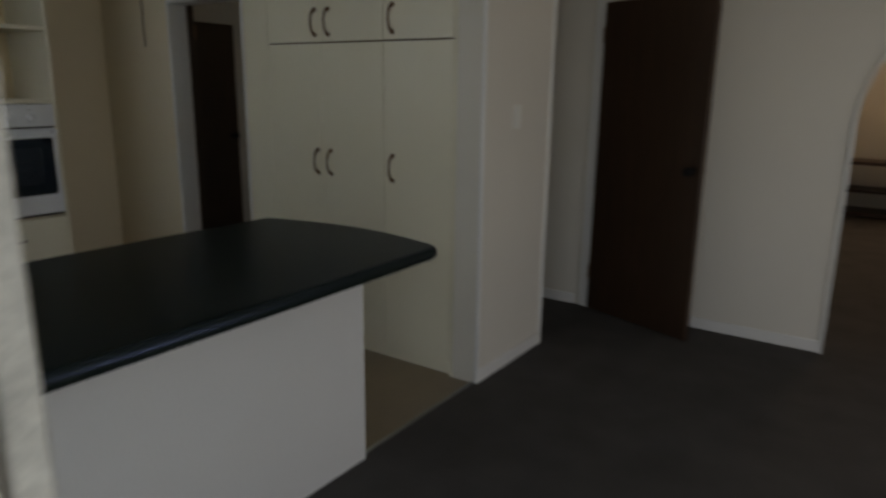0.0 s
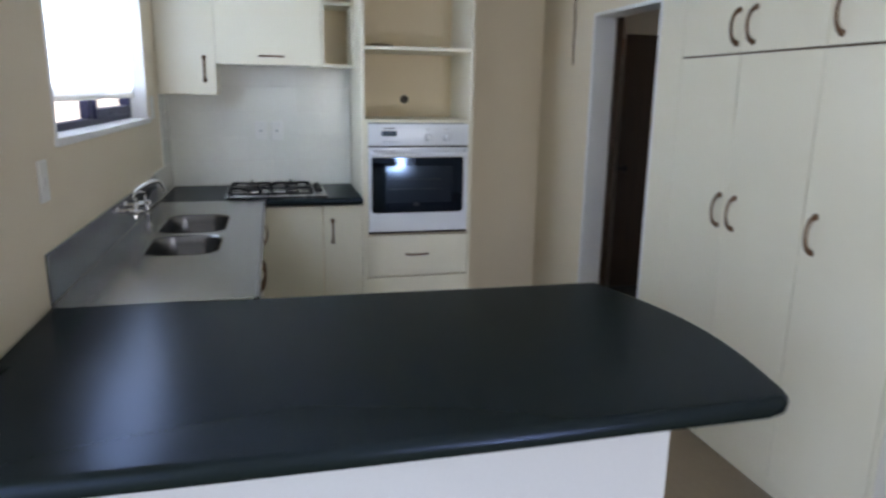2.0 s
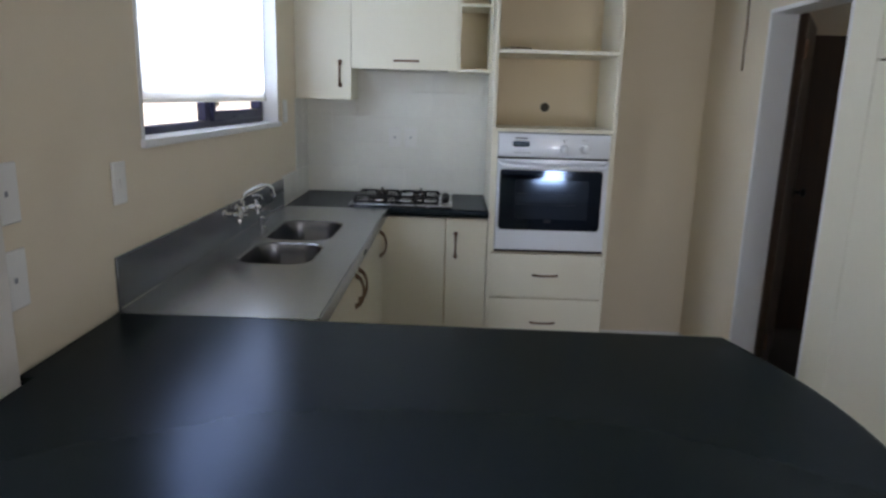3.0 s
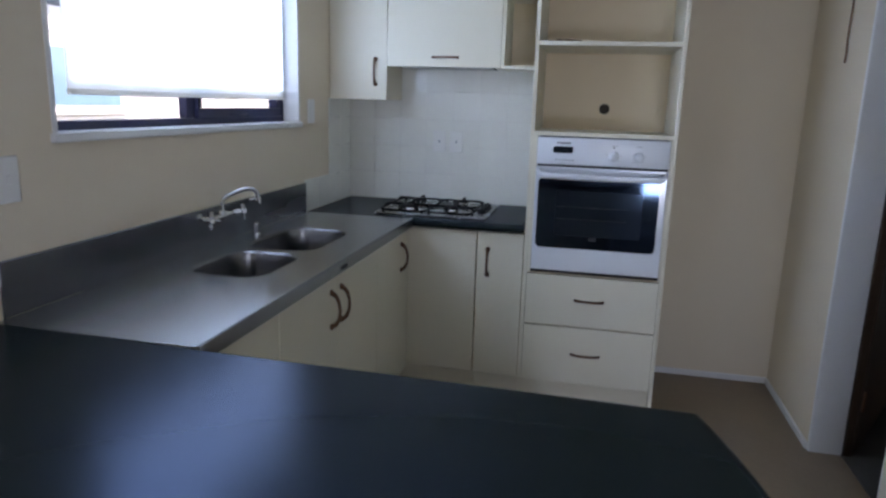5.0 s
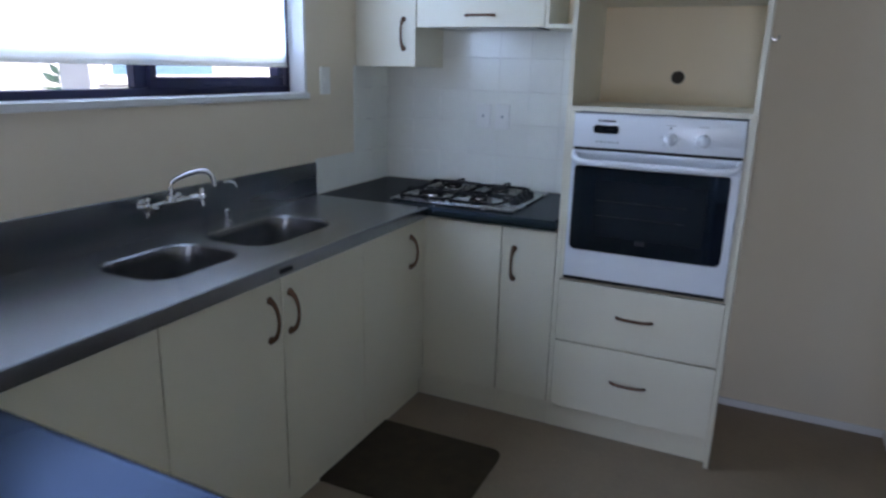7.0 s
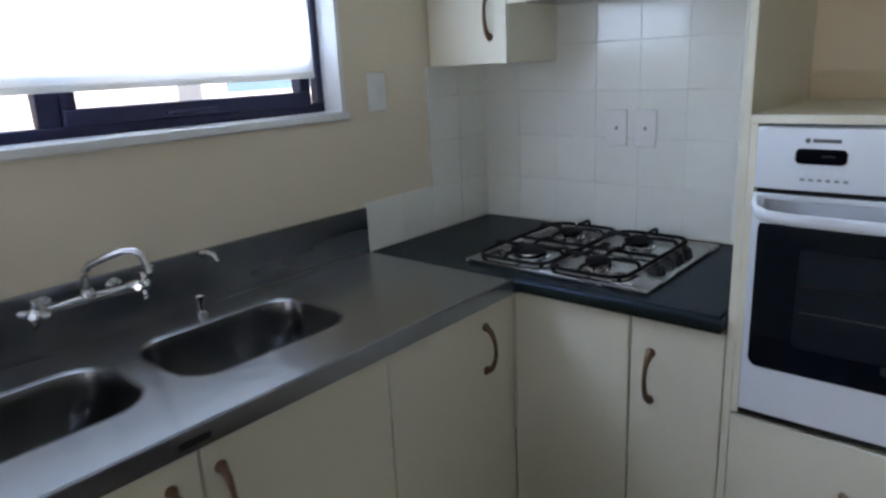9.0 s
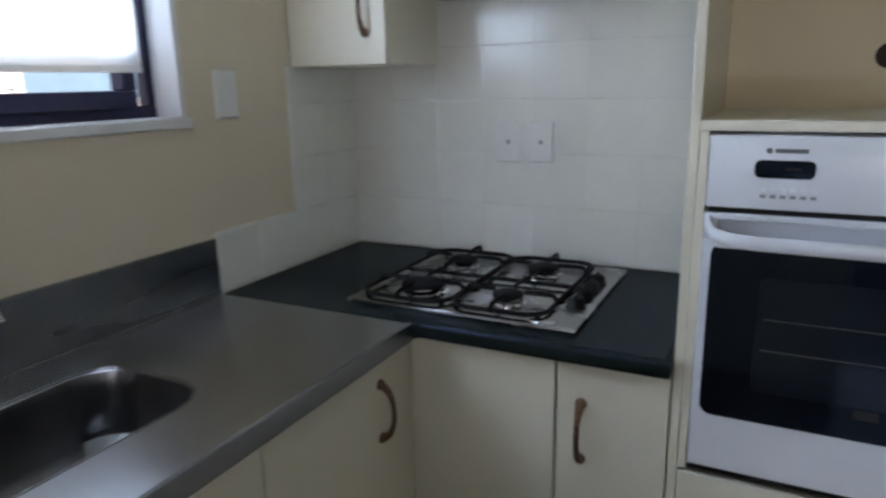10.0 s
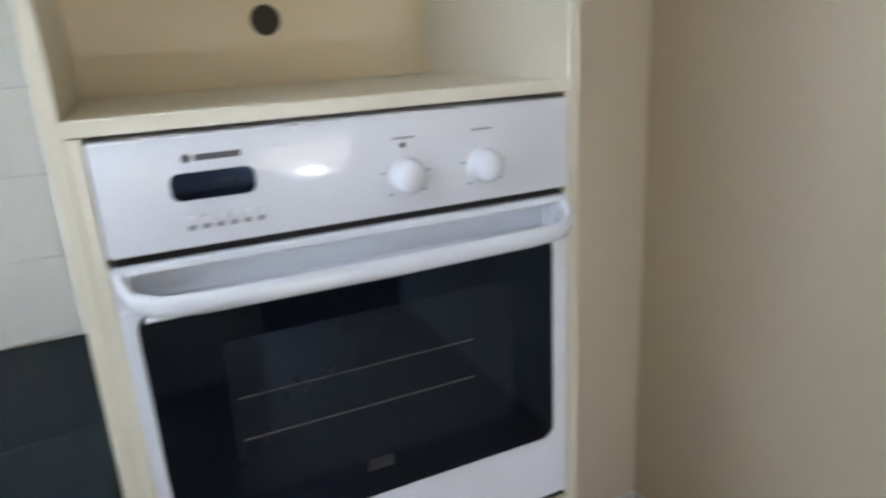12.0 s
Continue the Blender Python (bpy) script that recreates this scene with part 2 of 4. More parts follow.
def bow_handle(centre, along, out, length=0.126, rise=0.030):
    """A bow handle: two feet and an arched grip."""
    c, a, o = Vector(centre), Vector(along), Vector(out)
    bm = bmesh.new()
    n = 11
    pts, rad = [], []
    for i in range(n):
        s = -1 + 2 * i / (n - 1)
        pts.append(c + a * (length / 2 * s) + o * (0.004 + rise * (1 - s * s) ** 0.6))
        rad.append(0.0056 + 0.0042 * abs(s) ** 3)
    tube(bm, pts, rad, 8)
    for s in (-1, 1):
        lathe(bm, c + a * (length / 2 * s), o, [(0.0, 0.0125), (0.003, 0.0125), (0.008, 0.008)], 10)
    return bm


def bar_handle(centre, along, out, length=0.135):
    """A flat, slightly arched pull."""
    c, a, o = Vector(centre), Vector(along), Vector(out)
    bm = bmesh.new()
    pts = [c + a * (length / 2 * s) + o * (0.024 - 0.020 * s ** 4) for s in (-1, -0.8, -0.5, 0, 0.5, 0.8, 1)]
    tube(bm, pts, [0.0065, 0.006, 0.0055, 0.0055, 0.0055, 0.006, 0.0065], 8)
    return bm


# ---- large structure ----
CEILING = 2.40
solid("ground", B(-120, 120, -120, 120, -0.45, -0.20), GROUND, "dry mown lawn round the house", "ground", "structure")
solid("patio", B(-4.2, -0.12, -8, 3, -0.20, -0.12), PATIO, "pale concrete patio beside the house", "patio", "structure")
# unseen pale slab, added as something bright for the oven glass to mirror
solid("south_reflector_slab", B(0.5, 6, -20, -6.75, -0.20, -0.10), PATIO, "unseen pale concrete slab added to brighten the oven reflection", "patio", "structure")
solid("floor_kitchen", B(0, 2.55, -3.08, 0.0, -0.12, 0.0), VINYL, "beige sheet vinyl kitchen floor", "floor", "structure")
bm = B(-0.12, 3.9, -6.6, -3.08, -0.12, 0.006)
box(bm, 3.09, 3.9, -3.08, 0.25, -0.12, 0.006)
box(bm, 2.55, 3.09, -1.5, 0.25, -0.12, 0.006)
box(bm, 3.9, 9.6, -8.1, -2.8, -0.12, 0.006)
solid("floor_carpet", bm, CARPET, "dark grey cut-pile carpet", "floor", "structure")
solid("carpet_edge_strip", B(1.56, 2.41, -3.090, -3.068, 0.006, 0.010, bevel=0.002), STEEL, "thin metal strip where carpet meets vinyl", "floor trim", "structure")
solid("ceiling", B(-0.7, 9.7, -8.2, 0.6, CEILING, CEILING + 0.1), CEIL, "plain off-white painted ceiling", "ceiling", "structure")

# west wall: kitchen window and sliding door
WY0, WY1, WZ0, WZ1 = -2.235, -0.697, 1.343, 2.08
SY0, SY1, SZ = -5.35, -3.36, 2.02
bm = B(-0.12, 0, WY1, 0.12, 0, CEILING)
box(bm, -0.12, 0, SY1, WY0, 0, CEILING)
box(bm, -0.12, 0, -6.6, SY0, 0, CEILING)
box(bm, -0.12, 0, WY0, WY1, 0, WZ0)
box(bm, -0.12, 0, WY0, WY1, WZ1, CEILING)
box(bm, -0.12, 0, SY0, SY1, SZ, CEILING)
solid("wall_west", bm, WALL, "cream painted wall with the kitchen window", "wall", "structure")
solid("wall_pier", B(0.0, 0.033, -3.345, -2.925, 0.0, CEILING, bevel=0.003), WALL_WHITE, "white painted wall thickening at the peninsula", "wall", "structure")
solid("wall_north", B(0, 2.42, 0, 0.12, 0, CEILING), WALL, "cream painted kitchen wall", "wall", "structure")
DY0, DY1, DZ = -1.47, -0.75, 1.945
bm = B(2.42, 2.55, DY1, 0.12, 0, CEILING)
box(bm, 2.42, 2.55, -1.5, DY0, 0, CEILING)
box(bm, 2.42, 2.55, DY0, DY1, DZ, CEILING)
solid("wall_kitchen_east", bm, WALL, "cream painted wall with a doorway to the hall", "wall", "structure")
solid("wall_pantry_north", B(2.42, 3.09, -1.60, -1.50, 0, CEILING), WALL, "cream painted end wall of the pantry", "wall", "structure")
solid("wall_pantry_south", B(2.405, 3.09, -3.10, -2.955, 0, CEILING), WALL_WHITE, "white painted wall end beside the pantry", "wall", "structure")
solid("wall_pantry_back", B(2.99, 3.09, -2.955, -1.60, 0, CEILING), WALL_WHITE, "white painted hall wall", "wall", "structure")
solid("wall_hall_end", B(2.55, 4.02, 0.25, 0.37, 0, CEILING), WALL_WHITE, "white painted hall wall", "wall", "structure")

# east wall with a doorway and an arch
EY0, EY1 = -3.69, -3.05
# unseen opening added to let daylight into the dark hall
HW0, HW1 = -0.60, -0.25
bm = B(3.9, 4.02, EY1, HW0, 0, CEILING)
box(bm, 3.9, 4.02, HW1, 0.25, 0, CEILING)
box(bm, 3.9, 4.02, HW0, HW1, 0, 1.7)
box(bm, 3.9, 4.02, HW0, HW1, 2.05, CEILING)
box(bm, 3.9, 4.02, EY0, EY1, 1.965, CEILING)
AC, AR, AH, AS = -5.25, 0.782, 0.74, 1.28
outline = [(EY0, 0), (EY0, CEILING), (-6.6, CEILING), (-6.6, 0), (AC - AR, 0)]
outline += [(AC - AR * math.cos(math.pi * i / 28), AS + AH * math.sin(math.pi * i / 28)) for i in range(29)]
outline += [(AC + AR, 0)]
a = [bm.verts.new((3.9, y, z)) for y, z in outline]
b = [bm.verts.new((4.02, y, z)) for y, z in outline]
f1, f2 = bm.faces.new(a), bm.faces.new(list(reversed(b)))
for i in range(len(outline)):
    j = (i + 1) % len(outline)
    bm.faces.new((a[i], a[j], b[j], b[i]))
f1.normal_update()
f2.normal_update()
bmesh.ops.triangulate(bm, faces=[f1, f2])
solid("wall_east", bm, WALL_WHITE, "pale painted wall with a doorway and an arch", "wall", "structure")

# back wall with a small low window
bm = B(-0.12, 1.30, -6.72, -6.6, 0, CEILING)
box(bm, 3.10, 4.02, -6.72, -6.6, 0, CEILING)
box(bm, 1.30, 3.10, -6.72, -6.6, 2.05, CEILING)
box(bm, 1.30, 3.10, -6.72, -6.6, 0.62, 0.80)
box(bm, 1.30, 3.10, -6.72, -6.6, 0, 0.30)
box(bm, 1.30, 2.08, -6.72, -6.6, 0.30, 0.62)
box(bm, 2.62, 3.10, -6.72, -6.6, 0.30, 0.62)
solid("wall_south", bm, WALL_WHITE, "pale painted dining room wall", "wall", "structure")
solid("wall_living_north", B(4.02, 9.5, -3.98, -3.86, 0, CEILING), WALL_WHITE, "pale painted living room wall", "wall", "structure")
bm = B(9.5, 9.62, -4.62, -3.86, 0, CEILING)
box(bm, 9.5, 9.62, -8.1, -5.7, 0, CEILING)
box(bm, 9.5, 9.62, -5.7, -4.62, 0, 1.86)
box(bm, 9.5, 9.62, -5.7, -4.62, 2.2, CEILING)
solid("wall_living_east", bm, WALL_WHITE, "pale painted living room wall with a high window", "wall", "structure")
solid("wall_living_south", B(4.02, 9.62, -8.2, -8.1, 0, CEILING), WALL_WHITE, "pale painted living room wall", "wall", "structure")
solid("wall_living_west", B(3.9, 4.02, -8.1, -6.72, 0, CEILING), WALL_WHITE, "pale painted living room wall", "wall", "structure")
bm = B(5.0, 5.1, -3.86, -2.8, 0, CEILING)
box(bm, 4.02, 5.1, -2.8, -2.7, 0, CEILING)
solid("wall_side_room", bm, WALL_WHITE, "plain painted wall of a side room", "wall", "structure")

# skirtings and trims
for name, a in (("skirting_alcove", (1.760, 2.42, -0.010, 0.0, 0.0, 0.035)), ("skirting_kitchen_east", (2.408, 2.42, -0.745, -0.010, 0.0, 0.035)),
                ("skirting_pantry_wall", (2.41, 3.09, -3.112, -3.10, 0.006, 0.075)), ("skirting_east", (3.888, 3.9, -4.470, -3.75, 0.006, 0.075)),
                ("skirting_hall", (3.888, 3.9, -2.97, 0.25, 0.006, 0.075))):
    solid(name, B(*a, bevel=0.003), TRIM, "low white painted skirting board", "skirting", "structure")
for name, a in (("corner_trim", (2.396, 2.418, -3.108, -3.088, 0.0, CEILING)), ("corner_trim", (3.078, 3.098, -3.112, -3.09, 0.0, CEILING))):
    solid(name, B(*a, bevel=0.004), TRIM, "white corner bead on the wall edge", "trim", "structure")
# pale bead added to show the arch's lit reveal; the wall has none
bm = bmesh.new()
tube(bm, [(3.893, y, z) for y, z in [(AC + AR + 0.004, 0.006)] + [(AC + (AR + 0.004) * math.cos(math.pi * i / 28), AS + (AH + 0.004) * math.sin(math.pi * i / 28)) for i in range(29)] + [(AC - AR - 0.004, 0.006)]], 0.011, 6)
solid("arch_lit_edge", bm, TRIM, "narrow pale bead added for the lit edge round the arch", "trim", "structure")


def door_lining(name, x0, x1, y0, y1, z, arch=True, mat=TRIM, label="white painted door frame"):
    """A lining in a wall that runs along y, with architraves on its west side."""
    t = thing(name, ((x0 + x1) / 2, (y0 + y1) / 2, 0), label, "door frame", kind="structure")
    part("jamb", B(x0 - 0.003, x1 + 0.003, y1 - 0.02, y1 + 0.0005, 0, z, bevel=0.002), mat, t)
    part("jamb", B(x0 - 0.003, x1 + 0.003, y0 - 0.0005, y0 + 0.02, 0, z, bevel=0.002), mat, t)
    part("head", B(x0 - 0.003, x1 + 0.003, y0 + 0.02, y1 - 0.02, z - 0.02, z + 0.0005, bevel=0.002), mat, t)
    if arch:
        part("architrave", B(x0 - 0.016, x0 - 0.003, y1 - 0.015, y1 + 0.045, 0, z + 0.045, bevel=0.004), mat, t)
        part("architrave", B(x0 - 0.016, x0 - 0.003, y0 - 0.045, y0 + 0.015, 0, z + 0.045, bevel=0.004), mat, t)
        part("architrave", B(x0 - 0.016, x0 - 0.003, y0 + 0.015, y1 - 0.015, z - 0.015, z + 0.045, bevel=0.004), mat, t)
    return t


door_lining("door_frame_1", 2.42, 2.55, DY0, DY1, DZ, arch=False)
door_lining("door_frame_2", 3.9, 4.02, EY0, EY1, 1.965)

# sliding door in the west wall
sl = thing("door_sliding", (-0.06, -4.3, 0), "white aluminium sliding glass door standing open", "sliding door", kind="structure")
part("jamb", B(-0.125, 0.028, SY1 - 0.045, SY1 + 0.012, 0, SZ, bevel=0.004), TRIM, sl)
part("jamb", B(-0.125, 0.012, SY0 - 0.01, SY0 + 0.045, 0, SZ, bevel=0.004), TRIM, sl)
part("head", B(-0.125, 0.012, SY0 + 0.045, SY1 - 0.045, SZ - 0.045, SZ + 0.01, bevel=0.004), TRIM, sl)
part("track", B(-0.125, 0.012, SY0 + 0.045, SY1 - 0.045, -0.005, 0.02, bevel=0.003), ALUM, sl)
for x0, y0, y1 in ((-0.045, -4.110, -3.405), (-0.095, -4.125, -3.405)):
    leaf = part("door_leaf", B(x0, x0 + 0.035, y0, y0 + 0.06, 0.02, SZ - 0.045, bevel=0.003), FADED, sl)
    part("stile", B(x0, x0 + 0.035, y1 - 0.06, y1, 0.02, SZ - 0.045, bevel=0.003), FADED, leaf)
    part("rail", B(x0, x0 + 0.035, y0 + 0.06, y1 - 0.06, 0.02, 0.10, bevel=0.003), FADED, leaf)
    part("rail", B(x0, x0 + 0.035, y0 + 0.06, y1 - 0.06, SZ - 0.125, SZ - 0.045, bevel=0.003), FADED, leaf)
    g = part("pane", B(x0 + 0.015, x0 + 0.020, y0 + 0.06, y1 - 0.06, 0.10, SZ - 0.125), GLASS, leaf)
    g.visible_shadow = False

# kitchen window
wi = thing("window_1", (-0.06, -1.46, WZ0), "dark aluminium kitchen window with a white sill", "window", kind="structure")
part("window_sill", B(-0.075, 0.016, WY0 - 0.012, WY1 + 0.012, WZ0 - 0.022, WZ0 + 0.004, bevel=0.004), TRIM, wi, "white painted sill")
part("reveal", B(-0.075, 0.004, WY1 - 0.012, WY1 + 0.004, WZ0 + 0.004, WZ1), TRIM, wi)
part("reveal", B(-0.075, 0.004, WY0 - 0.004, WY0 + 0.012, WZ0 + 0.004, WZ1), TRIM, wi)
part("reveal", B(-0.075, 0.004, WY0 + 0.012, WY1 - 0.012, WZ1 - 0.012, WZ1 + 0.004), TRIM, wi)
fx0, fx1 = -0.112, -0.076
part("window_frame", B(fx0, fx1, WY0, WY1, WZ0, WZ0 + 0.030, bevel=0.003), ALUM, wi)
part("window_frame", B(fx0, fx1, WY0, WY1, WZ1 - 0.03, WZ1, bevel=0.003), ALUM, wi)
part("window_frame", B(fx0, fx1, WY0, WY0 + 0.03, WZ0 + 0.03, WZ1 - 0.03, bevel=0.003), ALUM, wi)
part("window_frame", B(fx0, fx1, WY1 - 0.03, WY1, WZ0 + 0.03, WZ1 - 0.03, bevel=0.003), ALUM, wi)
part("mullion", B(fx0, fx1, -1.505, -1.455, WZ0 + 0.03, WZ1 - 0.03, bevel=0.003), ALUM, wi)
sash = part("sash", B(fx0 + 0.004, fx1 + 0.014, -1.455, -0.765, WZ0 + 0.026, WZ0 + 0.066, bevel=0.003), ALUM, wi)
part("stile", B(fx0 + 0.004, fx1 + 0.014, -0.800, -0.765, WZ0 + 0.066, WZ1 - 0.03, bevel=0.003), ALUM, sash)
part("stile", B(fx0 + 0.004, fx1 + 0.014, -1.455, -1.425, WZ0 + 0.066, WZ1 - 0.03, bevel=0.003), ALUM, sash)
part("stay", B(-0.070, -0.058, -1.22, -1.08, WZ0 + 0.036, WZ0 + 0.046, bevel=0.002), ALUM, sash)
for y0, y1 in ((WY0 + 0.03, -1.505), (-1.425, -0.800)):
    g = part("pane", B(-0.100, -0.096, y0, y1, WZ0 + 0.03, WZ1 - 0.03), GLASS, wi)
    g.visible_shadow = False

# roller blind
bl = thing("roller_blind", (-0.045, -1.46, WZ1), "white cloth roller blind, drawn most of the way down", "blind")
bm = bmesh.new()
NY, NZ = 24, 6
grid = [[bm.verts.new((-0.046 + 0.0025 * math.sin(j * 1.7) + 0.0015 * math.sin(i * 2.1), -2.120 + j * (1.358 / NY), 1.462 + i * (0.585 / NZ))) for j in range(NY + 1)] for i in range(NZ + 1)]
for i in range(NZ):
    for j in range(NY):
        bm.faces.new((grid[i][j], grid[i][j + 1], grid[i + 1][j + 1], grid[i + 1][j]))
part("cloth", bm, BLIND, bl)
part("bottom_rail", B(-0.052, -0.040, -2.120, -0.762, 1.447, 1.463, bevel=0.003), BLIND, bl)
bm = bmesh.new()
tube(bm, [(-0.045, -2.130, 2.046), (-0.045, -0.752, 2.046)], 0.018, 12)
part("roller", bm, BLIND, bl)

# small dining window and high living room window
# the wide one is unseen, added as an opening for the south light
for name, x0, x1, z0, z1, lab in (("window_2", 2.08, 2.62, 0.30, 0.62, "low pane under the dining room window"), ("added_south_window", 1.30, 3.10, 0.80, 2.05, "unseen wide dining room window added for south light")):
    w = thing(name, ((x0 + x1) / 2, -6.66, z0), lab, "window", kind="structure")
    part("window_frame", B(x0, x1, -6.68, -6.64, z0, z0 + 0.03), TRIM, w)
    part("window_frame", B(x0, x1, -6.68, -6.64, z1 - 0.03, z1), TRIM, w)
    g = part("pane", B(x0, x1, -6.662, -6.658, z0 + 0.03, z1 - 0.03), GLASS, w)
    g.visible_shadow = False
w = thing("window_3", (9.56, -5.16, 1.86), "high window in the living room wall", "window", kind="structure")
part("window_frame", B(9.54, 9.58, -5.7, -4.62, 1.86, 1.89), TRIM, w)
g = part("pane", B(9.56, 9.564, -5.7, -4.62, 1.89, 2.2), GLASS, w)
g.visible_shadow = False


# frame and pane of the added hall opening, which is never in view
w = thing("added_hall_window", (3.96, -0.42, 1.7), "unseen small high hall window added to light the hall", "window", kind="structure")
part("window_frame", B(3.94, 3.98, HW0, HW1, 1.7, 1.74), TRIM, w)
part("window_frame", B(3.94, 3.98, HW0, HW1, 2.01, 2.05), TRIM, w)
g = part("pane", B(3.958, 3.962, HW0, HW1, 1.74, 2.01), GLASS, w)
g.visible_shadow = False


# ---- doors ----
def flush_door(name, hinge, angle, width, height, label, knob_side=1):
    """A flush door that swings about its hinge; at angle 0 it runs along -y."""
    t = thing(name, hinge, label, "door", kind="structure")
    m = Matrix.Translation(hinge) @ Matrix.Rotation(radians(angle), 4, "Z")

    def put(bm):
        bmesh.ops.transform(bm, matrix=m, verts=bm.verts)
        return bm
    part("door_leaf", put(B(-0.0, 0.036, -width, 0, 0.012, height, bevel=0.003)), DOORWOOD, t)
    bm = bmesh.new()
    for s in (-1, 1):
        x = 0.018 + s * 0.018
        lathe(bm, (x, -width + 0.06, 1.0), (s, 0, 0), [(0, 0.026), (0.006, 0.026), (0.01, 0.010), (0.035, 0.010), (0.04, 0.024), (0.055, 0.027), (0.065, 0.018)], 16)
    part("door_knob", put(bm), BLACK, t)
    for z in (0.22, 1.72):
        bm = bmesh.new()
        tube(bm, [(-0.006, -0.004, z), (-0.006, -0.004, z + 0.09)], 0.006, 8)
        part("hinge", put(bm), BRONZE, t)
    return t


flush_door("door_1", (3.862, EY1 - 0.025, 0.0), -20.0, 0.76, 1.955, "dark brown stained flush door standing ajar over carpet")
flush_door("door_2", (2.592, -0.784, 0.0), 150.0, 0.72, 1.93, "dark brown stained flush door standing open in the hall")
flush_door("door_3", (2.92, 0.205, 0.0), 90.0, 0.78, 1.93, "dark brown stained flush door closed at the end of the hall")
solid("door_stop", B(2.5535, 2.586, -0.784, -0.7525, 0.006, 1.944, bevel=0.003), DOORWOOD, "dark stained timber door stop", "door frame", "structure")


# ---- kitchen: bench run ----
def doors_x(cab, x, y0, y1, z0, z1, name="door"):
    """A door leaf whose face looks along +x."""
    return part(name, B(x - 0.018, x, y0 + 0.0023, y1 - 0.0023, z0 + 0.0015, z1 - 0.0015, bevel=0.002), CREAM, cab)


def doors_y(cab, y, x0, x1, z0, z1, name="door"):
    """A door leaf whose face looks along -y."""
    return part(name, B(x0 + 0.0015, x1 - 0.0015, y, y + 0.018, z0 + 0.0015, z1 - 0.0015, bevel=0.002), CREAM, cab)


BX, BY = 0.532, -0.598
# sink run: a cupboard unit each
G = [-2.44, -2.03, -1.565, -1.100, -0.601]
for k, (y0, y1, hy) in enumerate(((G[0], G[1], None), (G[1], G[2], G[2] - 0.060), (G[2], G[3], G[2] + 0.035), (G[3], G[4], G[4] - 0.135))):
    c = thing("base_cabinet", (0.28, (y0 + y1) / 2, 0), "cream melamine base cupboard under the steel sink bench", "cabinet", "sink bench cupboards")
    part("body", B(0.02, BX - 0.040, y0 + 0.001, y1 - 0.001, 0.10, 0.70 if k else 0.850), CREAM_IN, c)
    part("plinth", B(0.05, BX - 0.045, y0 + 0.001, y1 - 0.001 + (0.050 if k == 3 else 0.0), 0.0, 0.10), CREAM, c)
    d = doors_x(c, BX, y0, y1, 0.115, 0.852)
    if hy:
        part("handle", bow_handle((BX, hy, 0.726), (0, 0, 1), (1, 0, 0)), BRONZE, d, "brown bow handle")
# hob run
for x0, x1, hx in ((BX + 0.0005, 0.879, None), (0.879, 1.106, 0.932)):
    c = thing("base_cabinet", ((x0 + x1) / 2, -0.3, 0), "cream melamine base cupboard under the gas hob bench", "cabinet", "hob bench cupboards")
    part("body", B(x0 + 0.001, x1 - 0.001, BY + 0.045, -0.02, 0.12, 0.800), CREAM_IN, c)
    part("plinth", B(x0 + 0.001 - (0.044 if hx is None else 0), x1 - 0.001, BY + 0.045, -0.02, 0.0, 0.12), CREAM, c)
    d = doors_y(c, BY, x0, x1 - (0.003 if hx is None else 0.0), 0.125, 0.852)
    if hx is None:
        part("corner_post", B(BX + 0.0002, BX + 0.004, -0.6018, -0.590, 0.125, 0.852), CREAM, c)
    if hx:
        part("handle", bow_handle((hx, BY, 0.702), (0, 0, 1), (0, -1, 0)), BRONZE, d, "brown bow handle")


def slab(outline, z0, z1, r=0.012):
    """A worktop with a rounded nose all round its outline."""
    n = len(outline)
    pts = [Vector(p) for p in outline]
    area = sum(pts[i].x * pts[(i + 1) % n].y - pts[(i + 1) % n].x * pts[i].y for i in range(n))
    turn = 1 if area > 0 else -1
    inward = []
    for i in range(n):
        a, b = (pts[i] - pts[i - 1]).normalized(), (pts[(i + 1) % n] - pts[i]).normalized()
        na, nb = Vector((-a.y, a.x)) * turn, Vector((-b.y, b.x)) * turn
        m = (na + nb).normalized()
        inward.append(m / max(m.dot(na), 0.4))
    steps = [(r + 0.004, z0), (r, z0)] + [(r - r * math.cos(t), z0 + r - r * math.sin(t)) for t in (1.2, 0.8, 0.4, 0.0)]
    steps += [(r - r * math.cos(t), z1 - r + r * math.sin(t)) for t in (0.0, 0.4, 0.8, 1.2, 1.5708)] + [(r + 0.004, z1)]
    bm = bmesh.new()
    rings = [[bm.verts.new((pts[i].x + inward[i].x * d, pts[i].y + inward[i].y * d, z)) for i in range(n)] for d, z in steps]
    for a, b in zip(rings, rings[1:]):
        for i in range(n):
            j = (i + 1) % n
            bm.faces.new((a[i], a[j], b[j], b[i]))
    bm.faces.new(list(reversed(rings[0])))
    bm.faces.new(rings[-1])
    return bm


solid("benchtop", slab([(0.002, -0.002), (0.002, -0.648), (0.560, -0.648), (0.575, -0.632), (1.107, -0.632), (1.107, -0.002)], 0.860, 0.900), LAMINATE,
      "dark laminate benchtop beside the oven tower", "benchtop")

# stainless bench with two bowls, drainer and upstand
SX = 0.562
sb = thing("sink_bench", (0.28, -1.55, 0.86), "brushed stainless steel sink bench with two bowls and drainer", "sink")


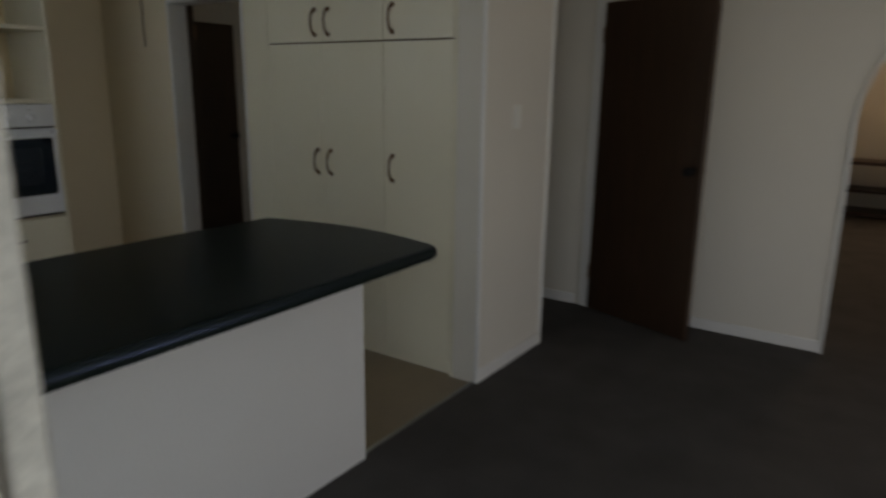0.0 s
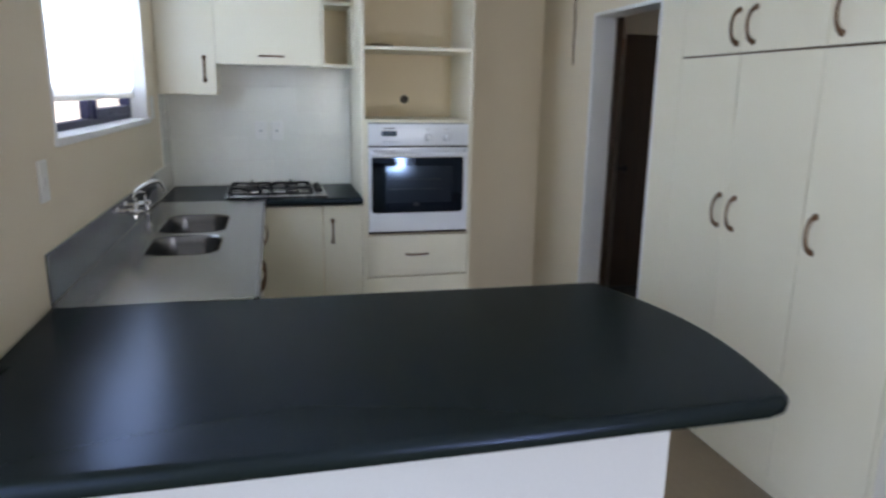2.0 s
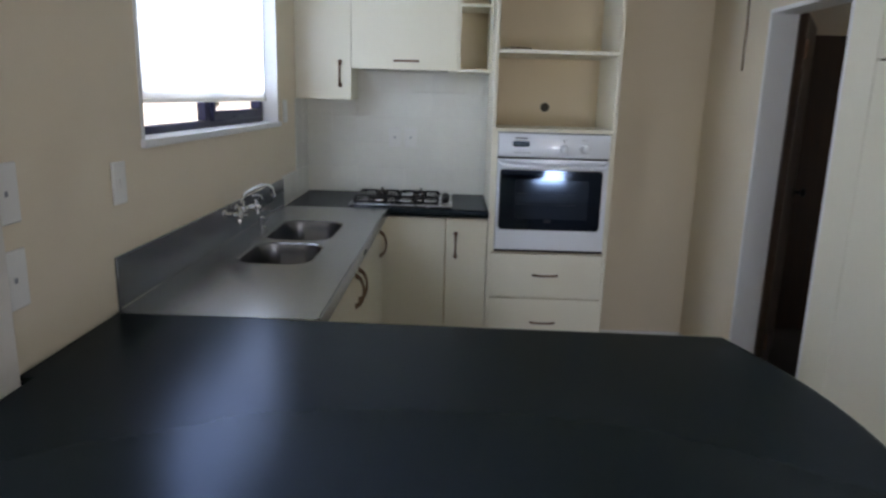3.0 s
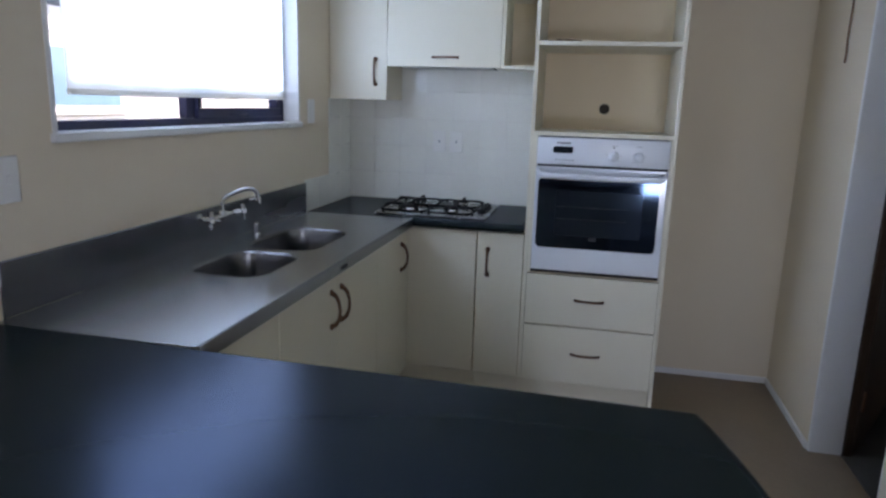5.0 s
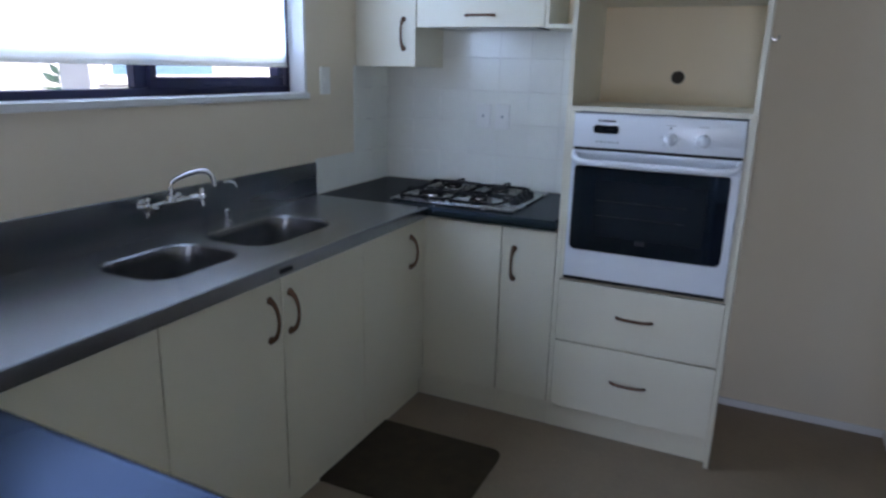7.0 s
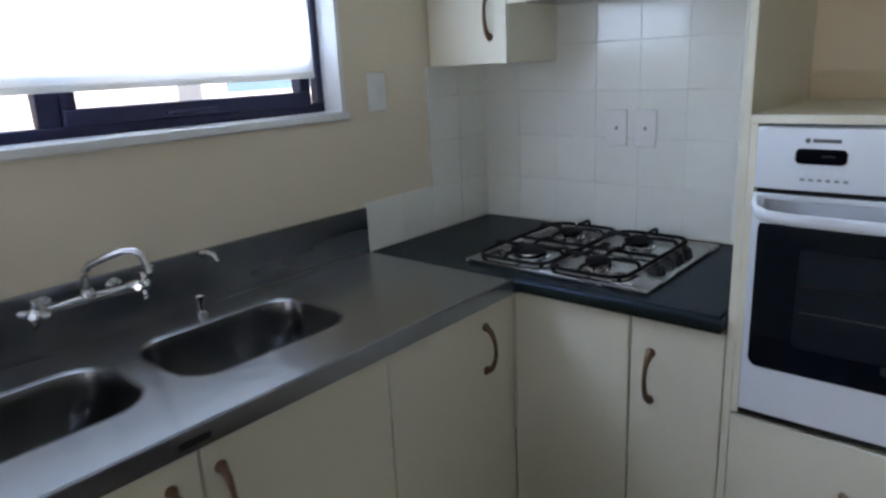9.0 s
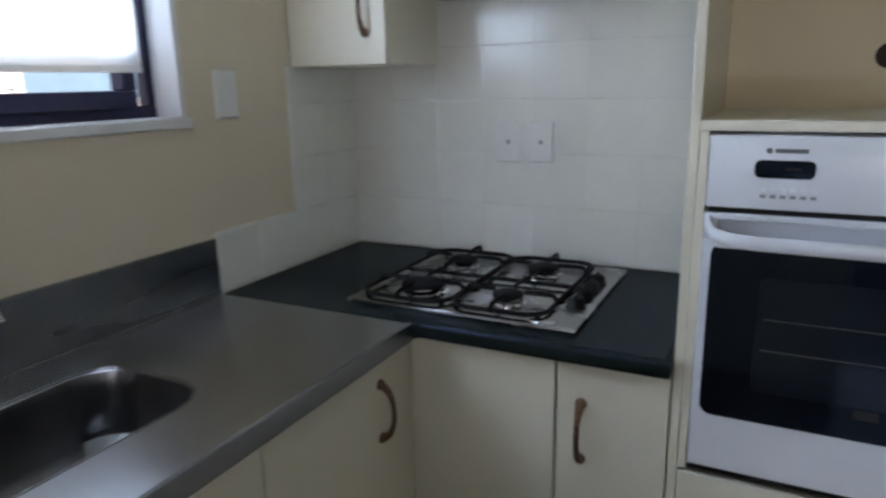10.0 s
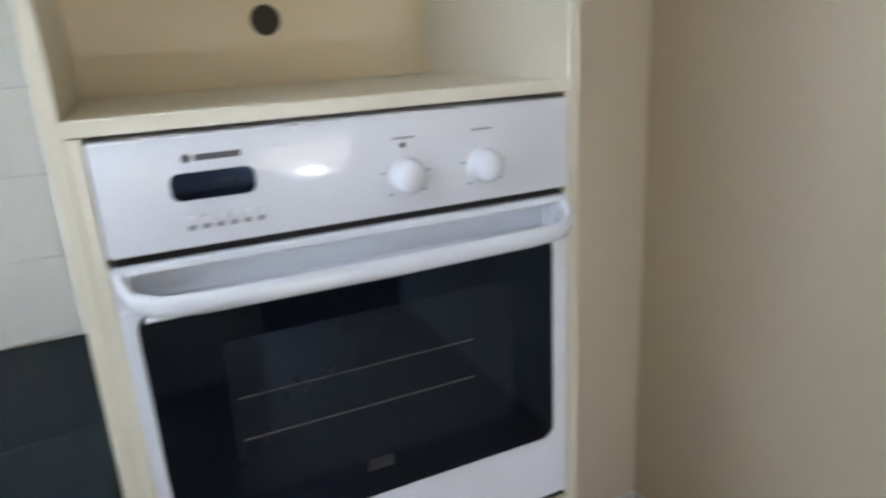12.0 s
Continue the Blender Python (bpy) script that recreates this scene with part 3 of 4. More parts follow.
def rounded(x0, x1, y0, y1, r, n=5):
    pts = []
    for cx, cy, a0 in ((x1 - r, y1 - r, 0), (x0 + r, y1 - r, 90), (x0 + r, y0 + r, 180), (x1 - r, y0 + r, 270)):
        for i in range(n + 1):
            a = radians(a0 + 90 * i / n)
            pts.append((cx + r * math.cos(a), cy + r * math.sin(a)))
    return pts


BOWLS = ((0.135, 0.405, -1.905, -1.560), (0.125, 0.405, -1.495, -1.068))
bm = bmesh.new()
ZT = 0.901
ys = [-2.490, BOWLS[0][2] - 0.05, (BOWLS[0][3] + BOWLS[1][2]) / 2, BOWLS[1][3] + 0.05, -0.650]


def quad_sheet(x0, x1, y0, y1):
    vs = [bm.verts.new(p) for p in ((x0, y0, ZT), (x1, y0, ZT), (x1, y1, ZT), (x0, y1, ZT))]
    bm.faces.new(vs)


quad_sheet(0.012, SX - 0.008, ys[0], ys[1])
quad_sheet(0.012, SX - 0.008, ys[3], ys[4])
for (x0, x1, y0, y1), ya, yb in ((BOWLS[0], ys[1], ys[2]), (BOWLS[1], ys[2], ys[3])):
    hole = rounded(x0, x1, y0, y1, 0.085, 7)
    ring = [bm.verts.new((x, y, ZT)) for x, y in hole]
    outer = []
    X0, X1 = 0.012, SX - 0.008
    cx, cy = (x0 + x1) / 2, (ya + yb) / 2
    for x, y in hole:
        dx, dy = x - cx, y - cy
        s = min((X1 - cx) / dx if dx > 1e-6 else ((X0 - cx) / dx if dx < -1e-6 else 9), (yb - cy) / dy if dy > 1e-6 else ((ya - cy) / dy if dy < -1e-6 else 9))
        outer.append(bm.verts.new((cx + dx * s, cy + dy * s, ZT)))
    n = len(hole)
    for i in range(n):
        j = (i + 1) % n
        bm.faces.new((ring[i], ring[j], outer[j], outer[i]))
    for cxn, cyn in ((X0, ya), (X1, ya), (X1, yb), (X0, yb)):
        near = sorted(outer, key=lambda v: (v.co.x - cxn) ** 2 + (v.co.y - cyn) ** 2)
        onx = [v for v in near if abs(v.co.x - cxn) < 1e-4][0]
        ony = [v for v in near if abs(v.co.y - cyn) < 1e-4][0]
        if onx is not ony:
            bm.faces.new((onx, bm.verts.new((cxn, cyn, ZT)), ony))
for v in bm.verts:
    v.co.z = ZT
# front roll and apron
prof = [(SX - 0.008, ZT), (SX - 0.002, ZT + 0.004), (SX + 0.003, ZT + 0.001), (SX + 0.004, ZT - 0.006), (SX + 0.004, 0.862), (SX - 0.02, 0.860)]
bmesh.ops.remove_doubles(bm, verts=bm.verts, dist=0.0003)
part("top_sheet", bm, STEEL, sb, smooth=False)
bm = bmesh.new()
rings = [[bm.verts.new((x, y, z)) for y in (ys[0], ys[4])] for x, z in prof]
for a, b in zip(rings, rings[1:]):
    bm.faces.new((a[0], b[0], b[1], a[1]))
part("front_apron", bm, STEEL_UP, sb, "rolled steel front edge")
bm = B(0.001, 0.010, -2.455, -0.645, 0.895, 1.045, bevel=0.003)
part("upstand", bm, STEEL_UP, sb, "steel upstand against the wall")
for x0, x1, y0, y1 in BOWLS:
    bm = bmesh.new()
    rings = []
    for d, z, r in ((-0.004, ZT + 0.001, 0.089), (0.004, ZT - 0.004, 0.083), (0.010, 0.870, 0.078), (0.018, 0.775, 0.072), (0.045, 0.745, 0.055), (0.075, 0.741, 0.03)):
        rings.append([bm.verts.new((x, y, z)) for x, y in rounded(x0 + d, x1 - d, y0 + d, y1 - d, r, 7)])
    for a, b in zip(rings, rings[1:]):
        for i in range(len(a)):
            j = (i + 1) % len(a)
            bm.faces.new((a[i], a[j], b[j], b[i]))
    bm.faces.new(rings[-1])
    bowl = part("bowl", bm, STEEL_DARKENED, sb, "deep pressed steel bowl")
    bm = bmesh.new()
    lathe(bm, ((x0 + x1) / 2, (y0 + y1) / 2, 0.7415), (0, 0, 1), [(0, 0.042), (0.002, 0.042), (0.003, 0.036), (0.0015, 0.02)], 20)
    part("waste", bm, CHROME, bowl)
part("badge", B(SX + 0.003, SX + 0.006, -1.615, -1.555, 0.872, 0.886, bevel=0.001), BLACK, sb)
# wall-mounted sink mixer
tp = thing("sink_tap", (0.02, -1.51, 1.0), "chrome wall-mounted sink tap with swivel spout", "tap")
TY, TZ = -1.524, 1.014
bm = bmesh.new()
tube(bm, [(0.055, TY - 0.098, TZ), (0.058, TY - 0.07, TZ), (0.062, TY - 0.02, TZ + 0.002), (0.062, TY + 0.02, TZ + 0.002), (0.058, TY + 0.07, TZ), (0.055, TY + 0.098, TZ)], [0.012, 0.0085, 0.011, 0.011, 0.0085, 0.012], 12)
part("body", bm, CHROME, tp)
for s in (-1, 1):
    bm = bmesh.new()
    lathe(bm, (0.010, TY + s * 0.075, TZ), (1, 0, 0), [(0, 0.021), (0.006, 0.020), (0.012, 0.010), (0.05, 0.009)], 16)
    part("wall_flange", bm, CHROME, tp)
    bm = bmesh.new()
    c = Vector((0.078, TY + s * 0.108, TZ + 0.004))
    ax = Vector((0.75, s * 0.65, 0.05)).normalized()
    lathe(bm, c - ax * 0.03, ax, [(0, 0.011), (0.02, 0.014), (0.03, 0.012)], 14)
    side = ax.orthogonal().normalized()
    for k in range(4):
        q = Matrix.Rotation(radians(90 * k + 45), 3, ax) @ side
        tube(bm, [c + ax * 0.006, c + ax * 0.008 + q * 0.018, c + ax * 0.008 + q * 0.031], [0.009, 0.0085, 0.0075], 8)
    lathe(bm, c + ax * 0.004, ax, [(0, 0.013), (0.012, 0.014), (0.018, 0.008)], 14)
    part("tap_head", bm, CHROME, tp, "chrome cross handle")
bm = bmesh.new()
sp = [(0.062, TY, TZ + 0.005), (0.062, TY, TZ + 0.050), (0.064, TY + 0.003, TZ + 0.064), (0.072, TY + 0.010, TZ + 0.076), (0.100, TY + 0.036, TZ + 0.092),
      (0.128, TY + 0.062, TZ + 0.103), (0.146, TY + 0.078, TZ + 0.101), (0.158, TY + 0.088, TZ + 0.088), (0.163, TY + 0.092, TZ + 0.062)]
tube(bm, sp, 0.0085, 12)
lathe(bm, (0.062, TY, TZ + 0.005), (0, 0, 1), [(0, 0.016), (0.012, 0.016), (0.018, 0.012)], 14)
lathe(bm, (0.163, TY + 0.092, TZ + 0.066), (0, 0, -1), [(0, 0.0115), (0.012, 0.0115)], 12)
part("spout", bm, CHROME, tp)
# small filter tap in the wall and plug on the bench
ft = thing("filter_tap", (0.01, -1.19, 1.02), "small chrome tap outlet on the steel upstand", "tap")
bm = bmesh.new()
tube(bm, [(0.010, -1.222, 1.034), (0.030, -1.216, 1.039), (0.044, -1.208, 1.033), (0.049, -1.204, 1.016)], [0.009, 0.007, 0.007, 0.006], 10)
part("outlet", bm, CHROME, ft)
dp = thing("soap_pump", (0.065, -1.275, 0.905), "small chrome push knob standing on the sink bench", "pump")
bm = bmesh.new()
lathe(bm, (0.065, -1.275, 0.901), (0, 0, 1), [(0, 0.018), (0.006, 0.018), (0.010, 0.010), (0.035, 0.009), (0.038, 0.014), (0.048, 0.014), (0.052, 0.008)], 16)
part("stem", bm, CHROME, dp)

# ---- gas hob ----
hb = thing("gas_hob", (0.62, -0.30, 0.90), "stainless steel four-burner gas hob with black iron trivets", "hob")
HX0, HX1, HY0, HY1 = 0.340, 0.908, -0.572, -0.060
bm = B(HX0, HX1, HY0, HY1, 0.901, 0.910, bevel=0.004, segments=2)
part("hob_plate", bm, STEEL_HOB, hb, "brushed steel plate")
for x, y, r in ((0.490, -0.455, 0.056), (0.714, -0.455, 0.038), (0.484, -0.205, 0.040), (0.714, -0.200, 0.044)):
    bm = bmesh.new()
    lathe(bm, (x, y, 0.9095), (0, 0, 1), [(0, r * 1.16), (0.004, r * 1.14), (0.007, r * 1.00), (0.019, r * 0.97)], 24)
    bu = part("burner", bm, CHROME, hb, "bright metal burner ring")
    bm = bmesh.new()
    lathe(bm, (x, y, 0.9300), (0, 0, 1), [(-0.003, r * 0.92), (-0.001, r * 0.98), (0.004, r * 0.96), (0.008, r * 0.75), (0.009, r * 0.25)], 24)
    part("burner_cap", bm, IRON, bu, "black burner cap")
for x0, x1 in ((0.360, 0.594), (0.600, 0.828)):
    zt = 0.937
    cx = (x0 + x1) / 2
    bm = bmesh.new()
    tube(bm, [(x, y, 0.920) for x, y in rounded(x0, x1, HY0 + 0.026, HY1 - 0.018, 0.05, 5)], 0.0055, 8, closed=True)
    tv = part("trivet", bm, IRON, hb, "black iron trivet")
    for cy in (-0.442, -0.188):
        for dx, dy in ((1, 0), (-1, 0), (0, 1), (0, -1)):
            ex, ey = cx + dx * (x1 - x0) / 2, cy + dy * 0.122
            bm = bmesh.new()
            tube(bm, [(ex, ey, 0.920), (ex - dx * 0.003, ey - dy * 0.003, zt - 0.006), (ex - dx * 0.012, ey - dy * 0.012, zt), (cx + dx * 0.060, cy + dy * 0.060, zt), (cx + dx * 0.036, cy + dy * 0.036, zt - 0.001)], 0.0055, 8)
            part("finger", bm, IRON, tv)
    bm = bmesh.new()
    tube(bm, [(x0 + 0.004, -0.311, 0.920), (x1 - 0.004, -0.311, 0.920)], 0.0055, 8)
    part("cross_bar", bm, IRON, tv)
    for x in (x0 + 0.016, x1 - 0.016):
        for y in (HY0 + 0.042, HY1 - 0.034):
            bm = bmesh.new()
            tube(bm, [(x, y, 0.9095), (x, y, 0.920)], 0.007, 8)
            part("foot", bm, IRON, tv)
for k in range(4):
    bm = bmesh.new()
    y = -0.236 - k * 0.064
    lathe(bm, (0.868, y, 0.909), (0, 0, 1), [(0, 0.0235), (0.004, 0.0235), (0.007, 0.0215), (0.022, 0.0190), (0.026, 0.015)], 20)
    box(bm, 0.864, 0.872, y - 0.017, y + 0.017, 0.930, 0.941, bevel=0.003)
    part("control_knob", bm, BLACK, hb, "black control knob")
part("front_lip", B(HX0 + 0.004, HX1 - 0.004, HY0 - 0.001, HY0 + 0.006, 0.9096, 0.9120, bevel=0.0008), CHROME, hb)
part("pan_rest", B(0.800, 0.860, HY0 + 0.012, HY0 + 0.030, 0.9095, 0.914, bevel=0.002), CHROME, hb)

# ---- oven tower ----
TX0, TX1, TF = 1.108, 1.760, -0.600
tw = thing("oven_tower", (1.44, -0.3, 0), "tall cream oven cabinet with open shelves and two drawers", "cabinet")
for x0, x1, z0 in ((TX0, TX0 + 0.018, 0.118), (TX1 - 0.018, TX1, 0.0)):
    part("side_panel", B(x0, x1, TF, -0.002, z0, 2.30, bevel=0.0015), CREAM, tw)
IX0, IX1 = TX0 + 0.018, TX1 - 0.018
part("back_panel", B(IX0, IX1, -0.135, -0.12, 0.10, 2.30), CREAM_IN, tw)
for z0, z1 in ((1.322, 1.340), (1.722, 1.742), (2.10, 2.118), (2.28, 2.30)):
    part("shelf", B(IX0, IX1, TF + (0.0 if z0 != 1.722 else 0.004), -0.135, z0, z1, bevel=0.0015), CREAM, tw)
part("shelf", B(IX0, IX1, TF + 0.03, -0.135, 0.655, 0.670), CREAM_IN, tw)
part("plinth", B(TX0 - 0.002, IX1, TF + 0.045, TF + 0.06, 0.0, 0.115), CREAM, tw)
part("body", B(IX0, IX1, TF + 0.020, -0.135, 0.118, 0.654), CREAM_IN, tw)
for z0, z1, hz in ((0.414, 0.664, 0.548), (0.120, 0.408, 0.274)):
    d = part("drawer", B(IX0 + 0.001, IX1 - 0.001, TF, TF + 0.018, z0, z1, bevel=0.002), CREAM, tw)
    part("handle", bar_handle((1.430, TF, hz), (1, 0, 0), (0, -1, 0)), BRONZE, d, "brown bar handle")
for x0, x1 in ((IX0 + 0.0005, 1.1415), (1.7345, IX1 - 0.0005)):
    part("filler_strip", B(x0, x1, TF, TF + 0.018, 0.6705, 1.3215, bevel=0.001), CREAM, tw)
# no hole is cut: a dark disc paints the shade inside it
bm = bmesh.new()
lathe(bm, (1.437, -0.1352, 1.448), (0, -1, 0), [(0, 0.026), (0.0012, 0.026)], 24)
part("cable_hole", bm, HOLE_SHADE, tw, "dark disc painted for the round cable hole in the back")
# folded paper left on the upper shelf
pp = thing("folded_cloth", (1.25, -0.45, 1.742), "crumpled brown cloth lying on the open shelf", "cloth")
bm = bmesh.new()
N = 14
vs = [[bm.verts.new((1.135 + 0.20 * i / N + 0.012 * math.sin(j * 1.3), -0.52 + 0.16 * j / N + 0.01 * math.sin(i * 1.1), 1.744 + max(0.0, 0.016 * math.sin(math.pi * i / N) * math.sin(math.pi * j / N) + 0.008 * math.sin(i * 1.9 + j) * math.sin(math.pi * j / N)))) for j in range(N + 1)] for i in range(N + 1)]
for i in range(N):
    for j in range(N):
        bm.faces.new((vs[i][j], vs[i + 1][j], vs[i + 1][j + 1], vs[i][j + 1]))
part("cloth", bm, material("brown_cloth", (0.22, 0.13, 0.07), 0.9, vary=0.2, scale=20, grain=200, bump=0.3), pp)

# oven
ov = thing("oven", (1.4355, -0.6, 0.675), "white built-in electric oven with black glass door", "oven")
ov.scale = (0.969, 1, 1)
OX0, OX1 = 1.134, 1.742
OF = -0.612
part("control_panel", B(OX0, OX1, OF, -0.20, 1.192, 1.316, bevel=0.004, segments=2), ENAMEL, ov)
part("gap_strip", B(OX0 + 0.004, OX1 - 0.004, OF + 0.012, -0.20, 1.182, 1.192), BLACK, ov)
bm = B(OX0, OX1, OF, OF + 0.036, 0.690, 1.134, bevel=0.003)
box(bm, OX0, OX1, OF, OF + 0.036, 1.1705, 1.182, bevel=0.002)
for x0, x1 in ((OX0, 1.158), (1.718, OX1)):
    box(bm, x0, x1, OF + 0.0005, OF + 0.036, 1.134, 1.1705)
box(bm, 1.158, 1.718, OF + 0.030, OF + 0.036, 1.134, 1.1705)
door = part("oven_door", bm, ENAMEL, ov)
part("oven_body", B(OX0 + 0.01, OX1 - 0.01, OF + 0.040, -0.140, 0.672, 1.182), BLACK, ov)
part("base_strip", B(OX0, OX1, OF + 0.010, OF + 0.035, 0.676, 0.689), BLACK, ov)


def upright(outline, y0, y1):
    """A plate in the x, z plane from an outline."""
    bm = prism([(x, z) for x, z in outline], y0, y1)
    for v in bm.verts:
        x, z, y = v.co
        v.co = Vector((x, y, z))
    return bm


part("door_glass", upright(rounded(1.150, 1.712, 0.802, 1.130, 0.022, 5), OF - 0.0035, OF + 0.001), OVENGLASS, door, "black glass")
part("inner_window", upright(rounded(1.235, 1.640, 0.862, 1.075, 0.012, 4), OF - 0.0042, OF - 0.0030), OVENPANE, door)
for z in (0.999, 0.942):
    bm = bmesh.new()
    tube(bm, [(1.246, OF - 0.0044, z), (1.574, OF - 0.0044, z)], 0.0013, 6)
    part("rack_bar", bm, STEEL_DARKENED, door)
part("maker_plate", B(1.402, 1.440, OF - 0.0050, OF - 0.0030, 0.843, 0.860, bevel=0.0006), DARKPRINT, door)
# full-width pull along the top of the door
bm = bmesh.new()
hp = [(1.142, OF + 0.004, 1.168), (1.144, OF - 0.014, 1.160), (1.154, OF - 0.030, 1.150), (1.180, OF - 0.040, 1.144), (1.225, OF - 0.044, 1.142), (1.438, OF - 0.046, 1.141),
      (1.651, OF - 0.044, 1.142), (1.696, OF - 0.040, 1.144), (1.722, OF - 0.030, 1.150), (1.732, OF - 0.014, 1.160), (1.734, OF + 0.004, 1.168)]
rings = []
for i, (x, y, z) in enumerate(hp):
    d = Vector(hp[min(i + 1, len(hp) - 1)]) - Vector(hp[max(i - 1, 0)])
    d.normalize()
    o = d.cross(Vector((0, 0, 1))).normalized()
    rings.append([bm.verts.new(Vector((x, y, z)) + o * (0.008 * math.cos(a)) + Vector((0, 0, 1)) * (0.0125 * math.sin(a))) for a in [2 * math.pi * k / 12 for k in range(12)]])
for a, b in zip(rings, rings[1:]):
    for k in range(12):
        bm.faces.new((a[k], a[(k + 1) % 12], b[(k + 1) % 12], b[k]))
box(bm, 1.160, 1.716, OF - 0.042, OF + 0.004, 1.130, 1.134, bevel=0.001)
bm.faces.new(rings[0])
bm.faces.new(list(reversed(rings[-1])))
part("door_handle", bm, ENAMEL, door, "white moulded full-width pull")
part("clock_window", upright(rounded(1.210, 1.303, 1.246, 1.276, 0.010, 4), OF - 0.002, OF + 0.001), OVENGLASS, ov, "black clock display")
part("display_digits", B(1.258, 1.282, OF - 0.0028, OF - 0.0018, 1.260, 1.264), DARKPRINT, ov)
part("badge", B(1.240, 1.290, OF - 0.0012, OF + 0.001, 1.288, 1.295), BADGEPRINT, ov)
bm = bmesh.new()
lathe(bm, (1.231, OF, 1.2915), (0, -1, 0), [(-0.001, 0.0050), (0.0012, 0.0050)], 14)
part("badge_mark", bm, BADGEPRINT, ov)
for k in range(6):
    x = 1.222 + k * 0.0155
    part("button", B(x, x + 0.009, OF - 0.003, OF + 0.001, 1.220, 1.228, bevel=0.001), ENAMEL, ov)
    part("button_mark", B(x, x + 0.009, OF - 0.0009, OF + 0.001, 1.2125, 1.2180), GREYPRINT, ov)
for x in (1.492, 1.604):
    bm = bmesh.new()
    lathe(bm, (x, OF, 1.240), (0, -1, 0), [(0, 0.0245), (0.002, 0.0245), (0.003, 0.0225), (0.014, 0.0215), (0.022, 0.0185), (0.027, 0.0125), (0.029, 0.004)], 24)
    part("control_knob", bm, ENAMEL, ov, "white control knob")
    part("dial_mark", B(x - 0.016, x + 0.014, OF - 0.0009, OF + 0.001, 1.2855, 1.288), GREYPRINT, ov)
    for dx, dz in ((-0.031, 0.006), (0.031, 0.004), (0.024, -0.020), (-0.022, -0.022)):
        part("dial_mark", B(x + dx - 0.003, x + dx + 0.003, OF - 0.0009, OF + 0.001, 1.240 + dz - 0.001, 1.240 + dz + 0.001), GREYPRINT, ov)
bm = bmesh.new()
lathe(bm, (1.489, OF, 1.278), (0, -1, 0), [(-0.001, 0.0035), (0.0015, 0.0035)], 10)
part("pilot_lamp", bm, BLACK, ov)

# ---- wall cabinets ----
UF = -0.305
c = thing("wall_cabinet", (0.15, -0.15, 1.463), "cream wall cupboard beside the window", "wall cabinet", "wall cupboards")
part("body", B(0.003, 0.316, UF + 0.020, -0.002, 1.463, 2.30), CREAM, c)
d = part("door", B(0.003, 0.318, UF, UF + 0.018, 1.461, 2.298, bevel=0.002), CREAM, c)
part("handle", bow_handle((0.256, UF, 1.605), (0, 0, 1), (0, -1, 0), 0.126, 0.024), BRONZE, d)
c = thing("wall_cabinet", (0.61, -0.15, 1.63), "cream rangehood cupboard over the hob", "wall cabinet", "wall cupboards")
part("body", B(0.321, 0.912, UF + 0.020, -0.002, 1.640, 2.30), CREAM, c)
d = part("door", B(0.321, 0.912, UF, UF + 0.018, 1.634, 2.298, bevel=0.002), CREAM, c)
part("handle", bar_handle((0.628, UF, 1.682), (1, 0, 0), (0, -1, 0), 0.135), BRONZE, d)
part("hood_grille", B(0.36, 0.86, -0.26, -0.05, 1.634, 1.640), STEEL, c)
c = thing("open_wall_shelf", (1.0, -0.15, 1.63), "narrow open cream shelf unit beside the rangehood", "shelf")
part("side_panel", B(0.915, 0.930, UF, -0.002, 1.630, 2.30), CREAM, c)
part("side_panel", B(1.090, 1.105, UF, -0.002, 1.630, 2.30), CREAM, c)
part("shelf", B(0.930, 1.090, UF, -0.002, 1.630, 1.646), CREAM, c)
part("shelf", B(0.930, 1.090, UF + 0.01, -0.002, 1.98, 1.996), CREAM, c)
part("back_panel", B(0.930, 1.090, -0.012, -0.002, 1.646, 2.30), CREAM_IN, c)

# ---- pantry ----
PF = 2.398
pn = thing("pantry_cupboard", (2.7, -2.25, 0), "tall cream pantry with six doors and brown handles", "cabinet")
# body coloured dark so the door gaps read as shaded
part("body", B(PF + 0.020, 2.985, -2.950, -1.604, 0.08, 2.36), GAP_SHADE, pn)
part("plinth", B(PF + 0.030, 2.985, -2.950, -1.604, 0.0, 0.08), CREAM, pn)
part("filler_panel", B(PF, PF + 0.019, -1.692, -1.504, 0.0, 2.36, bevel=0.0015), CREAM, pn)
part("filler_panel", B(PF, PF + 0.019, -2.953, -2.9395, 0.0, 2.36, bevel=0.0015), CREAM, pn)
PB = [-1.694, -2.095, -2.520, -2.937]
for k in range(3):
    for z0, z1, hz in ((0.085, 1.656, 1.040), (1.664, 2.34, 1.762)):
        d = part("door", B(PF, PF + 0.018, PB[k + 1] + 0.0018, PB[k] - 0.0018, z0, z1, bevel=0.002), CREAM, pn)
        hy = (PB[1] + 0.034, PB[1] - 0.060, PB[2] - 0.058)[k]
        part("handle", bow_handle((PF, hy, hz), (0, 0, 1), (-1, 0, 0)), BRONZE, d)

# ---- peninsula ----
pe = thing("peninsula", (0.8, -2.78, 0), "white-panelled breakfast peninsula base", "peninsula")
part("front_panel", B(0.036, 1.555, -3.110, -3.092, 0.004, 0.860, bevel=0.0015), TRIM, pe, "plain white front panel")
part("end_panel", B(1.537, 1.555, -3.091, -2.50, 0.0, 0.860, bevel=0.0015), TRIM, pe)
part("body", B(0.60, 1.536, -3.090, -2.52, 0.10, 0.858), CREAM_IN, pe)
part("body", B(0.036, 0.598, -3.090, -2.460, 0.0, 0.858), CREAM_IN, pe)
ol = [(0.002, -2.440), (0.56, -2.486), (1.628, -2.512)]
ol += [(1.630 + 0.084 * math.sin(math.pi * 0.84 * s), -2.512 - 0.775 * s) for s in [i / 14 for i in range(1, 15)]]
